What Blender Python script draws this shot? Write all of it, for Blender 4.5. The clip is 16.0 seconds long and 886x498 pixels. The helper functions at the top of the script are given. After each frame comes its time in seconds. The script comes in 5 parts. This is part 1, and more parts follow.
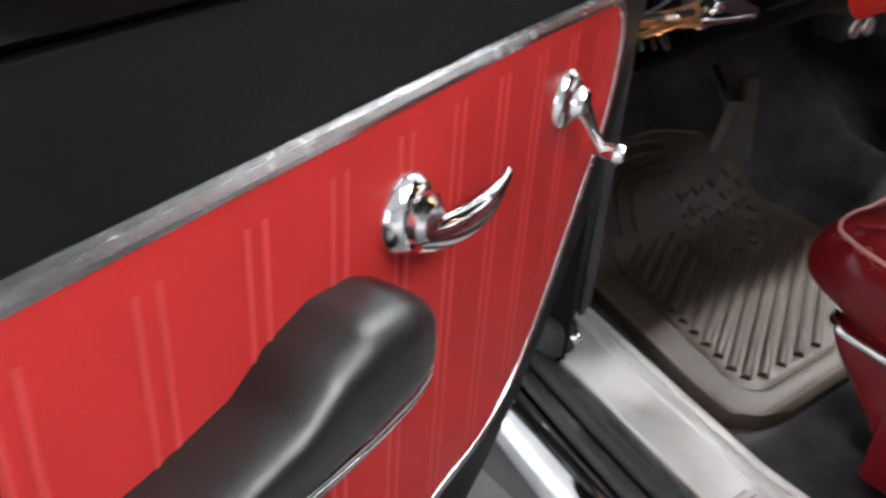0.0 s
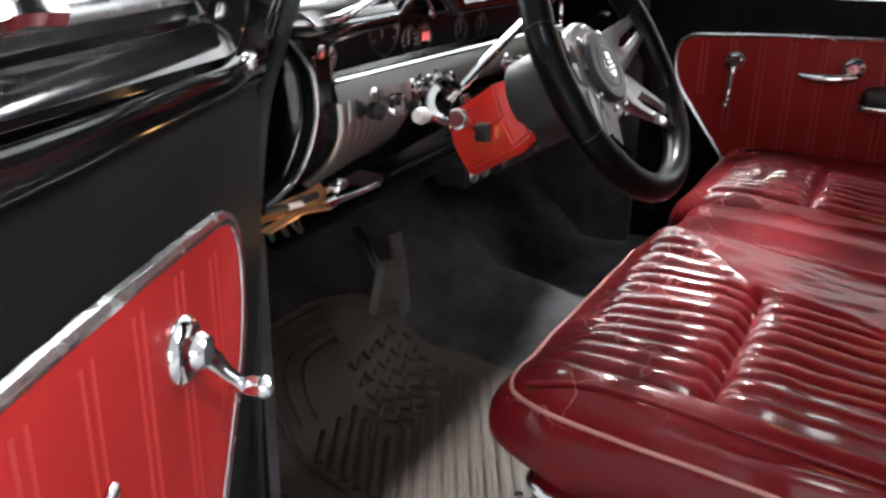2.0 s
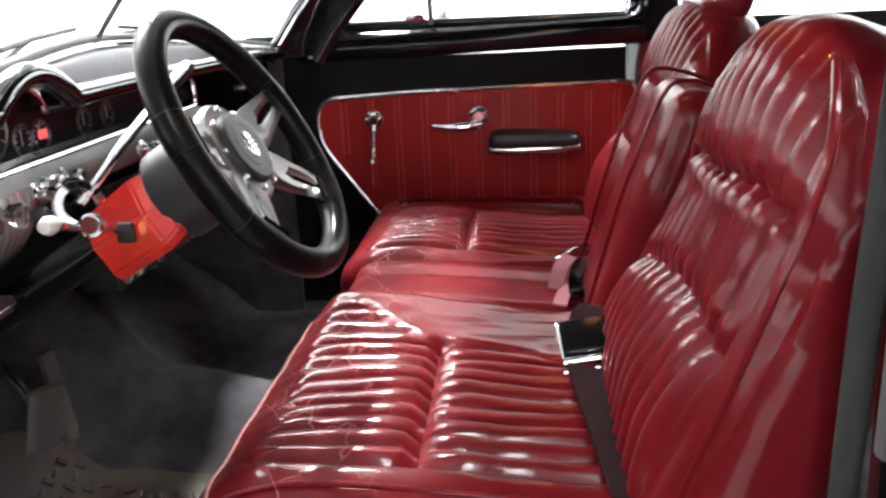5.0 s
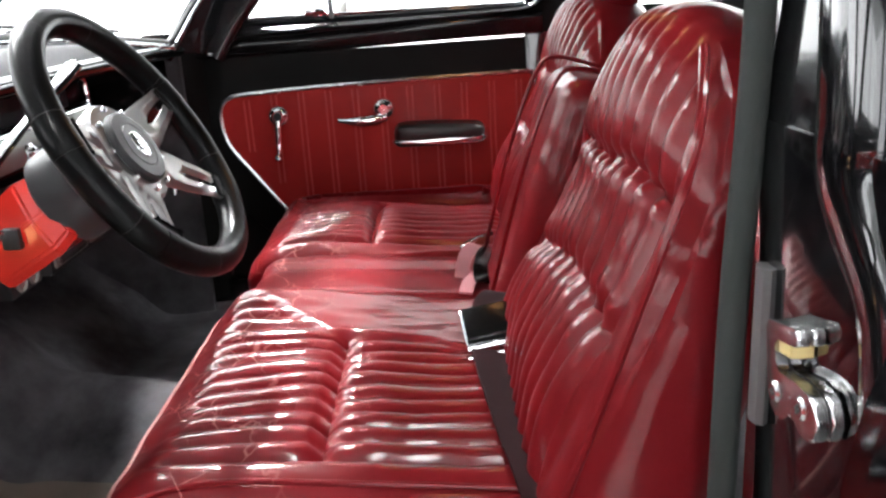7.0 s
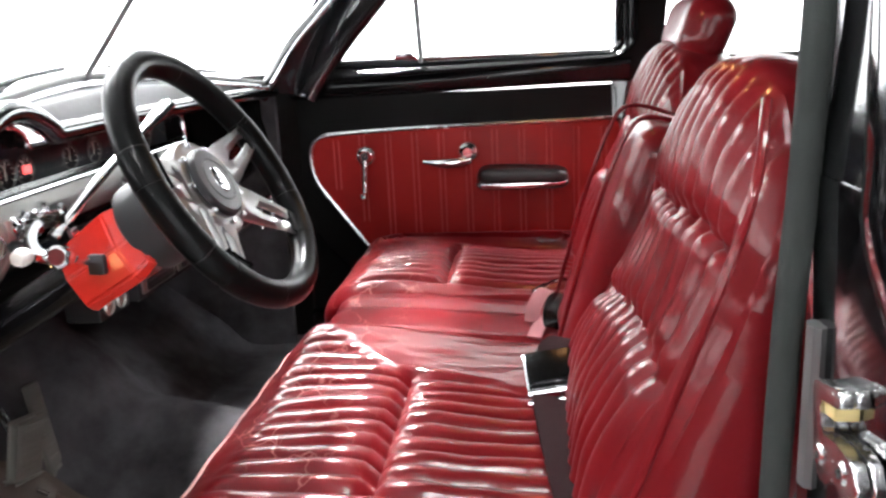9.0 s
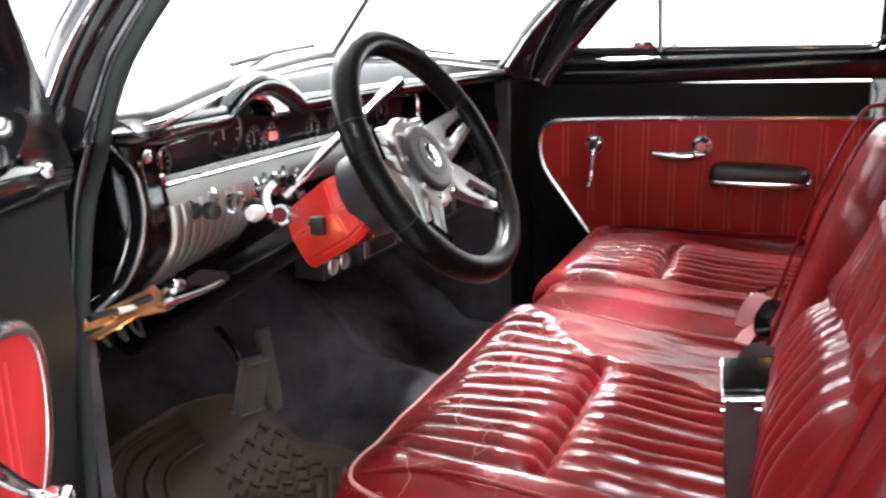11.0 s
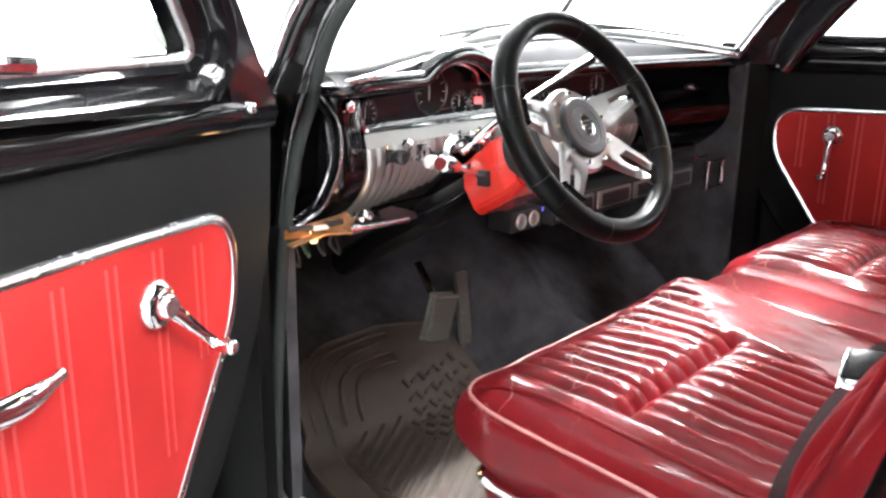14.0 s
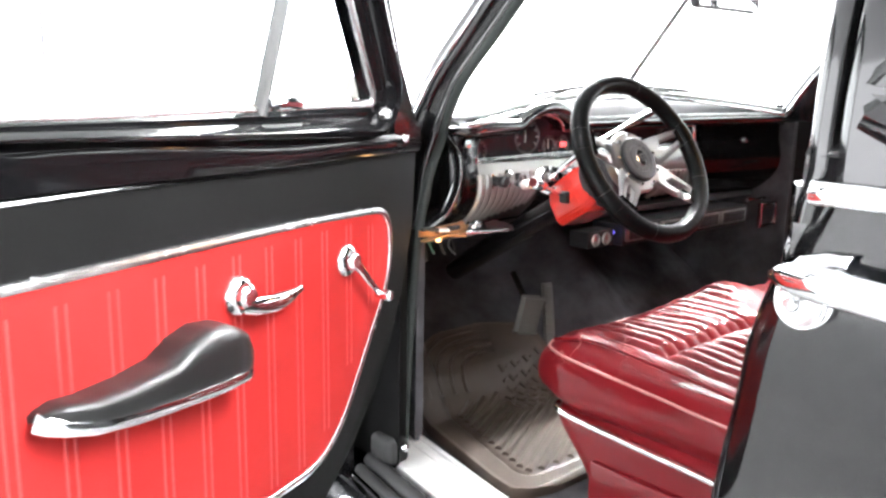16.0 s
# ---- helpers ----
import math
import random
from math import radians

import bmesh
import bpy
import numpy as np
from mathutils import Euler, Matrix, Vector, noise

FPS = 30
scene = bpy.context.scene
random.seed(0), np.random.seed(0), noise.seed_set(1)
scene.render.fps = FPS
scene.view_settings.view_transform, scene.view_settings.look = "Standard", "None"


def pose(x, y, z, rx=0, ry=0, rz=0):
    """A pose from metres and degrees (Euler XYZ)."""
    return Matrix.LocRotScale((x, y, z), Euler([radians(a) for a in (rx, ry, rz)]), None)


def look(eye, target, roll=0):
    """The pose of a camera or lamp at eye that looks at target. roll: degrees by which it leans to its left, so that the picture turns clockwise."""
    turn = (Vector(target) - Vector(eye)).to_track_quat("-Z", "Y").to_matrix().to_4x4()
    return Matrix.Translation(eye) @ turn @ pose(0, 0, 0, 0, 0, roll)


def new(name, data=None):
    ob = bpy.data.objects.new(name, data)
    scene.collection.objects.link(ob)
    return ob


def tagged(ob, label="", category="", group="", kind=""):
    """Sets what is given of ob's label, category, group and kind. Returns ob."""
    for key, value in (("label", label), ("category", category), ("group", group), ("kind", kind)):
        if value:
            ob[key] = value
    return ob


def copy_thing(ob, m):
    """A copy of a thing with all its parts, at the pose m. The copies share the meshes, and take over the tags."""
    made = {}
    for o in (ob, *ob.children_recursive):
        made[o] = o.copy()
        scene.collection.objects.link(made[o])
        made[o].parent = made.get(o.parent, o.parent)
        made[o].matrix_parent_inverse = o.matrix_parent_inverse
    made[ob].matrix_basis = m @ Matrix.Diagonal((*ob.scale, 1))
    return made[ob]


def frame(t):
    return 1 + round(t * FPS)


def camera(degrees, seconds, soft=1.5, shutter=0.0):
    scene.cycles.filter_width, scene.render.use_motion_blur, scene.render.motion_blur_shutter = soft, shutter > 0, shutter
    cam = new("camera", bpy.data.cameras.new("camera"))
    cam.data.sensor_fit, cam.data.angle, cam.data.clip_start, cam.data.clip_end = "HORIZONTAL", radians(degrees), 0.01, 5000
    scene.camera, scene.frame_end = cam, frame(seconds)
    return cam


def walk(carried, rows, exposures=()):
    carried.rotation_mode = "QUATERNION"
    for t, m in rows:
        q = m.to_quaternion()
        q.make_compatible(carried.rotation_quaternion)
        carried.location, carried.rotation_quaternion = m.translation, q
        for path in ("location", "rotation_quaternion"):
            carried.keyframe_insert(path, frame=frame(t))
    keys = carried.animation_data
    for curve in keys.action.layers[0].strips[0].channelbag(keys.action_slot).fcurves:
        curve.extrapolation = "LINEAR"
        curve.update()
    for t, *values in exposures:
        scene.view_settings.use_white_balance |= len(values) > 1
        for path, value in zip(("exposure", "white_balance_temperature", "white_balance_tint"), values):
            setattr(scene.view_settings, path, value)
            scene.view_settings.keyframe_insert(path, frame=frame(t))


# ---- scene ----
from mathutils import bvhtree

cam = camera(54.5, 16.0, soft=2.6, shutter=0.4)
PATH = [
    (0, (-1.495, -0.391, 1.067), (-0.396, 0.946, 0.066), 4.1),
    (0.5, (-1.447, -0.364, 1.069), (-0.156, 0.84, 0.129), 2.5),
    (1, (-1.404, -0.344, 1.08), (0.051, 0.726, 0.221), 1.4),
    (1.5, (-1.381, -0.336, 1.093), (0.185, 0.641, 0.322), 1.2),
    (2, (-1.368, -0.325, 1.095), (0.29, 0.559, 0.409), 0.8),
    (2.5, (-1.339, -0.303, 1.101), (0.396, 0.464, 0.467), 0.2),
    (3, (-1.334, -0.303, 1.102), (0.464, 0.345, 0.513), -0.5),
    (3.5, (-1.319, -0.294, 1.104), (0.513, 0.273, 0.537), -0.9),
    (4, (-1.316, -0.3, 1.103), (0.549, 0.158, 0.542), -1.6),
    (4.5, (-1.319, -0.311, 1.105), (0.575, -0.005, 0.542), -2.1),
    (5, (-1.32, -0.32, 1.103), (0.591, -0.131, 0.545), -2.7),
    (7.5, (-1.331, -0.348, 1.102), (0.585, -0.357, 0.526), -3.3),
    (8, (-1.334, -0.351, 1.105), (0.598, -0.324, 0.59), -3.2),
    (8.5, (-1.339, -0.366, 1.106), (0.598, -0.274, 0.614), -3.0),
    (9, (-1.338, -0.381, 1.103), (0.592, -0.164, 0.626), -2.8),
    (9.5, (-1.34, -0.396, 1.101), (0.573, -0.048, 0.629), -2.5),
    (10, (-1.339, -0.407, 1.098), (0.547, 0.068, 0.63), -2.3),
    (12.5, (-1.352, -0.528, 1.104), (0.261, 0.527, 0.571), -0.2),
    (13, (-1.344, -0.581, 1.102), (0.213, 0.555, 0.568), -0.1),
    (13.5, (-1.362, -0.61, 1.103), (0.086, 0.66, 0.566), 0.7),
    (14, (-1.383, -0.668, 1.105), (0.046, 0.625, 0.568), 0.8),
    (14.5, (-1.419, -0.744, 1.101), (-0.015, 0.577, 0.571), 0.6),
    (15, (-1.491, -0.814, 1.098), (-0.118, 0.553, 0.605), 0.6),
    (15.5, (-1.626, -0.91, 1.095), (-0.297, 0.521, 0.663), 0.6),
    (16, (-1.731, -0.989, 1.097), (-0.428, 0.478, 0.705), 0.9),
]
EXPOSURES = [(0, -0.78, 6250, 11), (1.5, -0.82, 6250, 11), (2.5, -0.38, 6250, 11), (3.5, -0.2, 6250, 11), (5, -0.1, 6250, 11), (7.5, 0.2, 6250, 11), (9, 0.32, 6250, 11), (12.5, 0.3, 6250, 11), (14.5, 0.78, 6250, 11), (16, 0.78, 6250, 11)]
walk(cam, [(t, look(eye, target, roll)) for t, eye, target, roll in PATH], EXPOSURES)

# ---------------------------------------------------------------- world and light
world = bpy.data.worlds.new("world")
scene.world = world
world.use_nodes = True
world.node_tree.nodes["Background"].inputs[0].default_value = (0.9, 0.95, 1.0, 1)
world.node_tree.nodes["Background"].inputs[1].default_value = 0.3


def bulb(name, power, at, radius, colour):
    data = bpy.data.lights.new(name, "POINT")
    data.energy, data.shadow_soft_size, data.color = power, radius, colour
    ob = new(name, data)
    ob.location = at
    return ob


CEIL = 3.4
bulb("courtesy_bulb", 0.07, (-0.600, 0.250, 0.772), 0.012, (1.0, 0.55, 0.22))
bulb("dome_bulb", 0.9, (0.02, -0.42, 1.352), 0.02, (1.0, 0.45, 0.15))

# ---------------------------------------------------------------- materials


class Nodes:
    def __init__(self, name):
        self.mat = bpy.data.materials.new(name)
        self.mat.use_nodes = True
        self.tree = self.mat.node_tree
        self.bsdf = self.tree.nodes["Principled BSDF"]
        self.pos = self.add("ShaderNodeTexCoord").outputs["Object"]

    def add(self, kind, **props):
        n = self.tree.nodes.new(kind)
        for k, v in props.items():
            setattr(n, k, v)
        return n

    def link(self, a, b):
        self.tree.links.new(a, b)

    def noise(self, scale, detail=4, rough=0.6, stretch=(1, 1, 1)):
        m = self.add("ShaderNodeMapping")
        m.inputs["Scale"].default_value = stretch
        self.link(self.pos, m.inputs["Vector"])
        n = self.add("ShaderNodeTexNoise")
        n.inputs["Scale"].default_value, n.inputs["Detail"].default_value, n.inputs["Roughness"].default_value = scale, detail, rough
        self.link(m.outputs[0], n.inputs["Vector"])
        return n.outputs["Fac"]

    def cells(self, scale, feature="F1"):
        n = self.add("ShaderNodeTexVoronoi", feature=feature)
        n.inputs["Scale"].default_value = scale
        self.link(self.pos, n.inputs["Vector"])
        return n.outputs["Distance"]

    def ramp(self, fac, stops):
        n = self.add("ShaderNodeValToRGB")
        while len(n.color_ramp.elements) < len(stops):
            n.color_ramp.elements.new(0.5)
        for e, (p, c) in zip(n.color_ramp.elements, stops):
            e.position, e.color = p, (*c, 1) if len(c) == 3 else c
        self.link(fac, n.inputs[0])
        return n.outputs[0]

    def rng(self, fac, lo, hi):
        n = self.add("ShaderNodeMapRange")
        n.inputs[3].default_value, n.inputs[4].default_value = lo, hi
        self.link(fac, n.inputs[0])
        return n.outputs[0]

    def bump(self, height, strength, distance, under=None):
        n = self.add("ShaderNodeBump")
        n.inputs["Strength"].default_value, n.inputs["Distance"].default_value = strength, distance
        self.link(height, n.inputs["Height"])
        if under:
            self.link(under, n.inputs["Normal"])
        self.link(n.outputs[0], self.bsdf.inputs["Normal"])
        return n.outputs[0]

    def put(self, **kw):
        for k, v in kw.items():
            s = self.bsdf.inputs[k.replace("_", " ")]
            if hasattr(v, "is_linked"):
                self.link(v, s)
            else:
                s.default_value = (*v, 1) if isinstance(v, tuple) and len(v) == 3 else v
        return self


def shade(c, k):
    return tuple(min(1, x * k) for x in c)


def surface(name, colour, rough, metal=0.0, vary=0.18, grain=60.0, bump=0.0, coat=0.0, big=4.0, fine=0.0, spec=0.5):
    n = Nodes(name)
    a = n.noise(big, 5)
    col = n.ramp(a, [(0.3, shade(colour, 1 - vary)), (0.7, shade(colour, 1 + vary))])
    g = n.noise(grain, 4)
    n.put(Base_Color=col, Metallic=metal, Roughness=n.rng(g, max(0.02, rough - 0.07), rough + 0.09), Coat_Weight=coat, Coat_Roughness=0.06, Specular_IOR_Level=spec)
    under = n.bump(g, bump, 0.001) if bump else None
    if fine:
        n.bump(n.noise(grain * 8, 2), fine, 0.0004, under)
    return n.mat


def leather(name, colour, rough, coat, crack=False, crease=0.035):
    """Old dyed hide: broad uneven dye, fine creases, pebbled grain, worn gloss; crack: pale worn lines by the front edge."""
    n = Nodes(name)
    broad = n.noise(5, 5)
    col = n.ramp(broad, [(0.25, shade(colour, 0.82)), (0.55, colour), (0.8, shade(colour, 1.15))])
    if crack:
        bend = n.add("ShaderNodeTexNoise")
        bend.inputs["Scale"].default_value, bend.inputs["Detail"].default_value = 14, 3
        n.link(n.pos, bend.inputs["Vector"])
        shift = n.add("ShaderNodeMix", data_type="VECTOR")
        shift.inputs[0].default_value = 0.10
        n.link(n.pos, shift.inputs[4])
        n.link(bend.outputs["Color"], shift.inputs[5])
        vor = n.add("ShaderNodeTexVoronoi", feature="DISTANCE_TO_EDGE")
        vor.inputs["Scale"].default_value = 15
        n.link(shift.outputs[1], vor.inputs["Vector"])
        line = n.ramp(vor.outputs["Distance"], [(0.0, (0.8, 0.8, 0.8)), (0.010, (0.45, 0.45, 0.45)), (0.022, (0, 0, 0))])
        sep = n.add("ShaderNodeSeparateXYZ")
        n.link(n.pos, sep.inputs[0])
        near = n.add("ShaderNodeMapRange")
        near.inputs[1].default_value, near.inputs[2].default_value = -0.19, -0.07
        n.link(sep.outputs[1], near.inputs[0])
        patch = n.ramp(n.noise(9, 3), [(0.36, (0, 0, 0)), (0.50, (1, 1, 1))])
        top = n.add("ShaderNodeMapRange")
        top.inputs[1].default_value, top.inputs[2].default_value = 0.605, 0.635
        n.link(sep.outputs[2], top.inputs[0])
        both = n.add("ShaderNodeMath", operation="MULTIPLY")
        n.link(near.outputs[0], both.inputs[0])
        n.link(top.outputs[0], both.inputs[1])
        m1, m2 = n.add("ShaderNodeMath", operation="MULTIPLY"), n.add("ShaderNodeMath", operation="MULTIPLY")
        n.link(line, m1.inputs[0])
        n.link(both.outputs[0], m1.inputs[1])
        n.link(m1.outputs[0], m2.inputs[0])
        n.link(patch, m2.inputs[1])
        mix = n.add("ShaderNodeMix", data_type="RGBA")
        n.link(m2.outputs[0], mix.inputs[0])
        n.link(col, mix.inputs[6])
        mix.inputs[7].default_value = (0.52, 0.20, 0.18, 1)
        col = mix.outputs[2]
    wr = n.noise(30, 6, 0.65, (1, 1.6, 1))
    n.put(Base_Color=col, Roughness=n.rng(n.noise(24, 4), rough - 0.05, rough + 0.08), Coat_Weight=coat, Coat_Roughness=0.15, Specular_IOR_Level=0.05)
    u = n.bump(wr, crease, 0.003)
    n.bump(n.noise(150, 3), crease * 0.6, 0.001, u)
    return n.mat


M = {}
M["leather"] = leather("oxblood_leather", (0.124, 0.0062, 0.0088), 0.40, 0.42, True)
M["piping"] = surface("pale_piping", (0.42, 0.20, 0.18), 0.45, vary=0.2, bump=0.2)
M["door_red"] = leather("red_vinyl", (0.285, 0.018, 0.017), 0.42, 0.05, False, 0.015)
M["barrel_red"] = surface("dark_red_enamel", (0.10, 0.008, 0.008), 0.3)
M["bar_grey"] = surface("satin_grey_bar", (0.09, 0.09, 0.09), 0.45, spec=0.3)
M["stitch"] = surface("pale_red_seam", (0.335, 0.022, 0.019), 0.5)
M["black_vinyl"] = surface("black_vinyl", (0.005, 0.005, 0.005), 0.6, grain=420, bump=0.35, vary=0.25, spec=0.08)
M["armrest_vinyl"] = surface("armrest_vinyl", (0.006, 0.006, 0.006), 0.36, grain=300, bump=0.3, vary=0.25)
M["black_paint"] = surface("black_lacquer", (0.0045, 0.0045, 0.005), 0.10, grain=30, vary=0.3, coat=1.0, spec=0.4)
M["frame_paint"] = surface("worn_black_frame_paint", (0.0045, 0.0045, 0.005), 0.08, grain=30, vary=0.3, spec=0.28)
M["chrome"] = surface("chrome", (0.80, 0.81, 0.82), 0.07, 1.0, grain=90, vary=0.05)
M["brushed"] = surface("brushed_steel", (0.42, 0.42, 0.40), 0.36, 1.0, grain=140, vary=0.08, bump=0.05)
M["spoke_metal"] = surface("brushed_aluminium", (0.44, 0.44, 0.43), 0.40, 1.0, grain=220, vary=0.08, bump=0.06)
M["plate"] = surface("aluminium_scuff_plate", (0.78, 0.77, 0.75), 0.48, 0.6, grain=45, vary=0.15, bump=0.08)
M["carpet"] = surface("charcoal_carpet", (0.060, 0.058, 0.062), 0.95, grain=330, bump=1.0, vary=0.5, big=9, fine=1.0, spec=0.05)
M["rubber_mat"] = surface("grey_brown_rubber", (0.062, 0.045, 0.034), 0.47, grain=160, bump=0.15, vary=0.22, big=9)
M["rubber"] = surface("black_rubber", (0.018, 0.018, 0.018), 0.6, grain=200, bump=0.2)
M["worn_rubber"] = surface("worn_grey_rubber", (0.13, 0.125, 0.11), 0.5, grain=160, bump=0.2)
M["seal"] = surface("grey_fabric_seal", (0.030, 0.034, 0.032), 0.85, spec=0.15, grain=600, bump=0.8)
M["red_paint"] = surface("red_enamel", (0.50, 0.022, 0.014), 0.22, grain=60, vary=0.08, coat=0.5)
M["black_plastic"] = surface("black_plastic", (0.013, 0.013, 0.014), 0.42, grain=260, bump=0.15)
M["wheel_grip"] = leather("black_leather_grip", (0.004, 0.004, 0.004), 0.30, 0.10)
M["white_plastic"] = surface("ivory_plastic", (0.75, 0.73, 0.68), 0.25)
M["webbing"] = surface("dark_maroon_webbing", (0.020, 0.0075, 0.0085), 0.8, grain=500, bump=0.6, spec=0.1)
M["pink_webbing"] = surface("faded_pink_webbing", (0.40, 0.16, 0.17), 0.7, grain=500, bump=0.5)
M["flap_black"] = surface("gloss_black_flap", (0.003, 0.003, 0.003), 0.22, spec=0.25)
M["tan"] = surface("bare_tan_steel", (0.44, 0.25, 0.12), 0.30, 0.6, grain=70, bump=0.5, vary=0.5, big=30)
M["floor_paint"] = surface("showroom_floor", (0.38, 0.38, 0.38), 0.20, grain=20, vary=0.25, bump=0.05, big=1.5)
M["ceiling_paint"] = surface("off_white_ceiling", (0.60, 0.60, 0.60), 0.8, vary=0.06)
M["grey_wall"] = surface("grey_wall_paint", (0.30, 0.30, 0.305), 0.7, vary=0.08)
M["dial"] = surface("dark_dial_face", (0.006, 0.007, 0.010), 0.4, vary=0.3, spec=0.1)
M["dash_top"] = surface("satin_black_dash_top", (0.022, 0.023, 0.025), 0.42, grain=120, vary=0.2, spec=0.25)
M["mirror_shell"] = surface("dull_grey_shell", (0.42, 0.41, 0.38), 0.4, 0.3)
M["yellow"] = surface("yellowed_nylon", (0.62, 0.52, 0.22), 0.45)
M["flute_metal"] = surface("polished_flutes", (0.42, 0.42, 0.40), 0.42, 1.0, grain=120, vary=0.08)
M["dark_metal"] = surface("dark_backing_metal", (0.10, 0.10, 0.10), 0.35, 0.8, vary=0.2)
M["cast"] = surface("satin_zinc", (0.62, 0.62, 0.62), 0.24, 1.0, grain=70, vary=0.1)
M["wire_green"] = surface("green_wire", (0.02, 0.07, 0.045), 0.5)
M["wire_dark"] = surface("dark_wire", (0.03, 0.03, 0.03), 0.5)


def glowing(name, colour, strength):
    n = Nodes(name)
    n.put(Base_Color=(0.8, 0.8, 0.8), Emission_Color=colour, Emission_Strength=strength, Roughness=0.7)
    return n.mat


def glass(name, tint=(0.97, 0.99, 0.98)):
    n = Nodes(name)
    n.put(Base_Color=tint, Roughness=0.0, IOR=1.45, Transmission_Weight=1.0)
    return n.mat


def thin_glass(name, shine=0.05):
    """A flat pane: clear, with a faint mirror image."""
    n = Nodes(name)
    clear, gloss, mix = n.add("ShaderNodeBsdfTransparent"), n.add("ShaderNodeBsdfGlossy"), n.add("ShaderNodeMixShader")
    mix.inputs[0].default_value = shine
    clear.inputs[0].default_value = (0.96, 0.98, 0.97, 1)
    gloss.inputs["Roughness"].default_value = 0.02
    n.link(clear.outputs[0], mix.inputs[1])
    n.link(gloss.outputs[0], mix.inputs[2])
    n.link(mix.outputs[0], n.tree.nodes["Material Output"].inputs["Surface"])
    return n.mat


M["glass"] = thin_glass("window_glass")
M["dial_glass"] = thin_glass("instrument_glass", 0.09)
M["clear_knob"] = glass("clear_acrylic", (0.95, 0.96, 0.97))
# three plain walls get emission: added fill light and blown-out white behind the windows
M["glow_wall"] = glowing("glowing_north_wall", (1.0, 1.0, 1.0), 4.0)
M["east_glow_wall"] = glowing("glowing_east_wall", (1.0, 1.0, 1.0), 1.2)
M["side_wall"] = glowing("glowing_west_wall", (1.0, 1.0, 1.0), 2.4)
M["tube_light"] = glowing("light_diffuser", (1.0, 0.99, 0.97), 56.0)
M["bay_light"] = glowing("bay_light_diffuser", (1.0, 0.98, 0.95), 820.0)
M["side_bay_light"] = glowing("side_bay_light_diffuser", (1.0, 0.98, 0.95), 90.0)
M["red_led"] = glowing("red_telltale", (1.0, 0.03, 0.03), 1.2)
M["blue_led"] = glowing("blue_led", (0.12, 0.10, 1.0), 1.6)
M["lens_warm"] = glowing("warm_lamp_lens", (1.0, 0.5, 0.18), 2.0)

# ---------------------------------------------------------------- mesh helpers


def part(name, bm, material, parent=None, label="", sharp=38, kind=""):
    bmesh.ops.recalc_face_normals(bm, faces=bm.faces)
    for fc in bm.faces:
        fc.smooth = True
    lim = radians(sharp)
    for e in bm.edges:
        if len(e.link_faces) == 2 and e.calc_face_angle(0) > lim:
            e.smooth = False
    me = bpy.data.meshes.new(name)
    bm.to_mesh(me)
    bm.free()
    me.materials.append(M[material])
    ob = new(name, me)
    if parent:
        ob.parent = parent
        if parent.data is None:
            ob.matrix_parent_inverse = Matrix.Translation(parent.location).inverted()
    if label or kind:
        tagged(ob, label=label, kind=kind)
    return ob


def thing(name, label, category, group="", kind="", at=(0, 0, 0)):
    ob = new(name)
    ob.empty_display_size = 0.05
    ob.location = at
    return tagged(ob, label, category, group, kind)


def bm_new():
    return bmesh.new()


def box(bm, c, s, bevel=0.0, m=None, seg=2):
    r = bmesh.ops.create_cube(bm, size=1)
    vs = r["verts"]
    for v in vs:
        v.co = Vector((c[0] + v.co.x * s[0], c[1] + v.co.y * s[1], c[2] + v.co.z * s[2]))
        if m:
            v.co = m @ v.co
    if bevel:
        es = list({e for v in vs for e in v.link_edges})
        bmesh.ops.bevel(bm, geom=es, offset=bevel, segments=seg, affect="EDGES", profile=0.6)
    return bm


def prism(bm, poly, put, d0, d1, bevel=0.0):
    """A slab with the outline poly (pairs), put(a, b, d) gives the place."""
    lo = [bm.verts.new(put(a, b, d0)) for a, b in poly]
    hi = [bm.verts.new(put(a, b, d1)) for a, b in poly]
    k = len(poly)
    fs = [bm.faces.new(lo[::-1]), bm.faces.new(hi)]
    for i in range(k):
        fs.append(bm.faces.new((lo[i], lo[(i + 1) % k], hi[(i + 1) % k], hi[i])))
    if bevel:
        es = [e for e in fs[1].edges]
        bmesh.ops.bevel(bm, geom=es, offset=bevel, segments=3, affect="EDGES", profile=0.5)
    return bm


def grid(bm, f, nu, nv, close_u=False):
    rows = [[bm.verts.new(f(i / (nu if close_u else nu - 1), j / (nv - 1))) for j in range(nv)] for i in range(nu)]
    for i in range(nu if close_u else nu - 1):
        for j in range(nv - 1):
            a, b = rows[i], rows[(i + 1) % nu]
            bm.faces.new((a[j], b[j], b[j + 1], a[j + 1]))
    return rows


def smooth_path(pts, n=6, closed=False):
    P = [Vector(p) for p in pts]
    out = []
    k = len(P)
    for i in range(k if closed else k - 1):
        p0 = P[(i - 1) % k] if closed or i else P[0]
        p1, p2 = P[i], P[(i + 1) % k]
        p3 = P[(i + 2) % k] if closed or i + 2 < k else P[-1]
        for j in range(n):
            t = j / n
            out.append(0.5 * ((2 * p1) + (p2 - p0) * t + (2 * p0 - 5 * p1 + 4 * p2 - p3) * t * t + (3 * p1 - p0 - 3 * p2 + p3) * t ** 3))
    if not closed:
        out.append(P[-1])
    return out


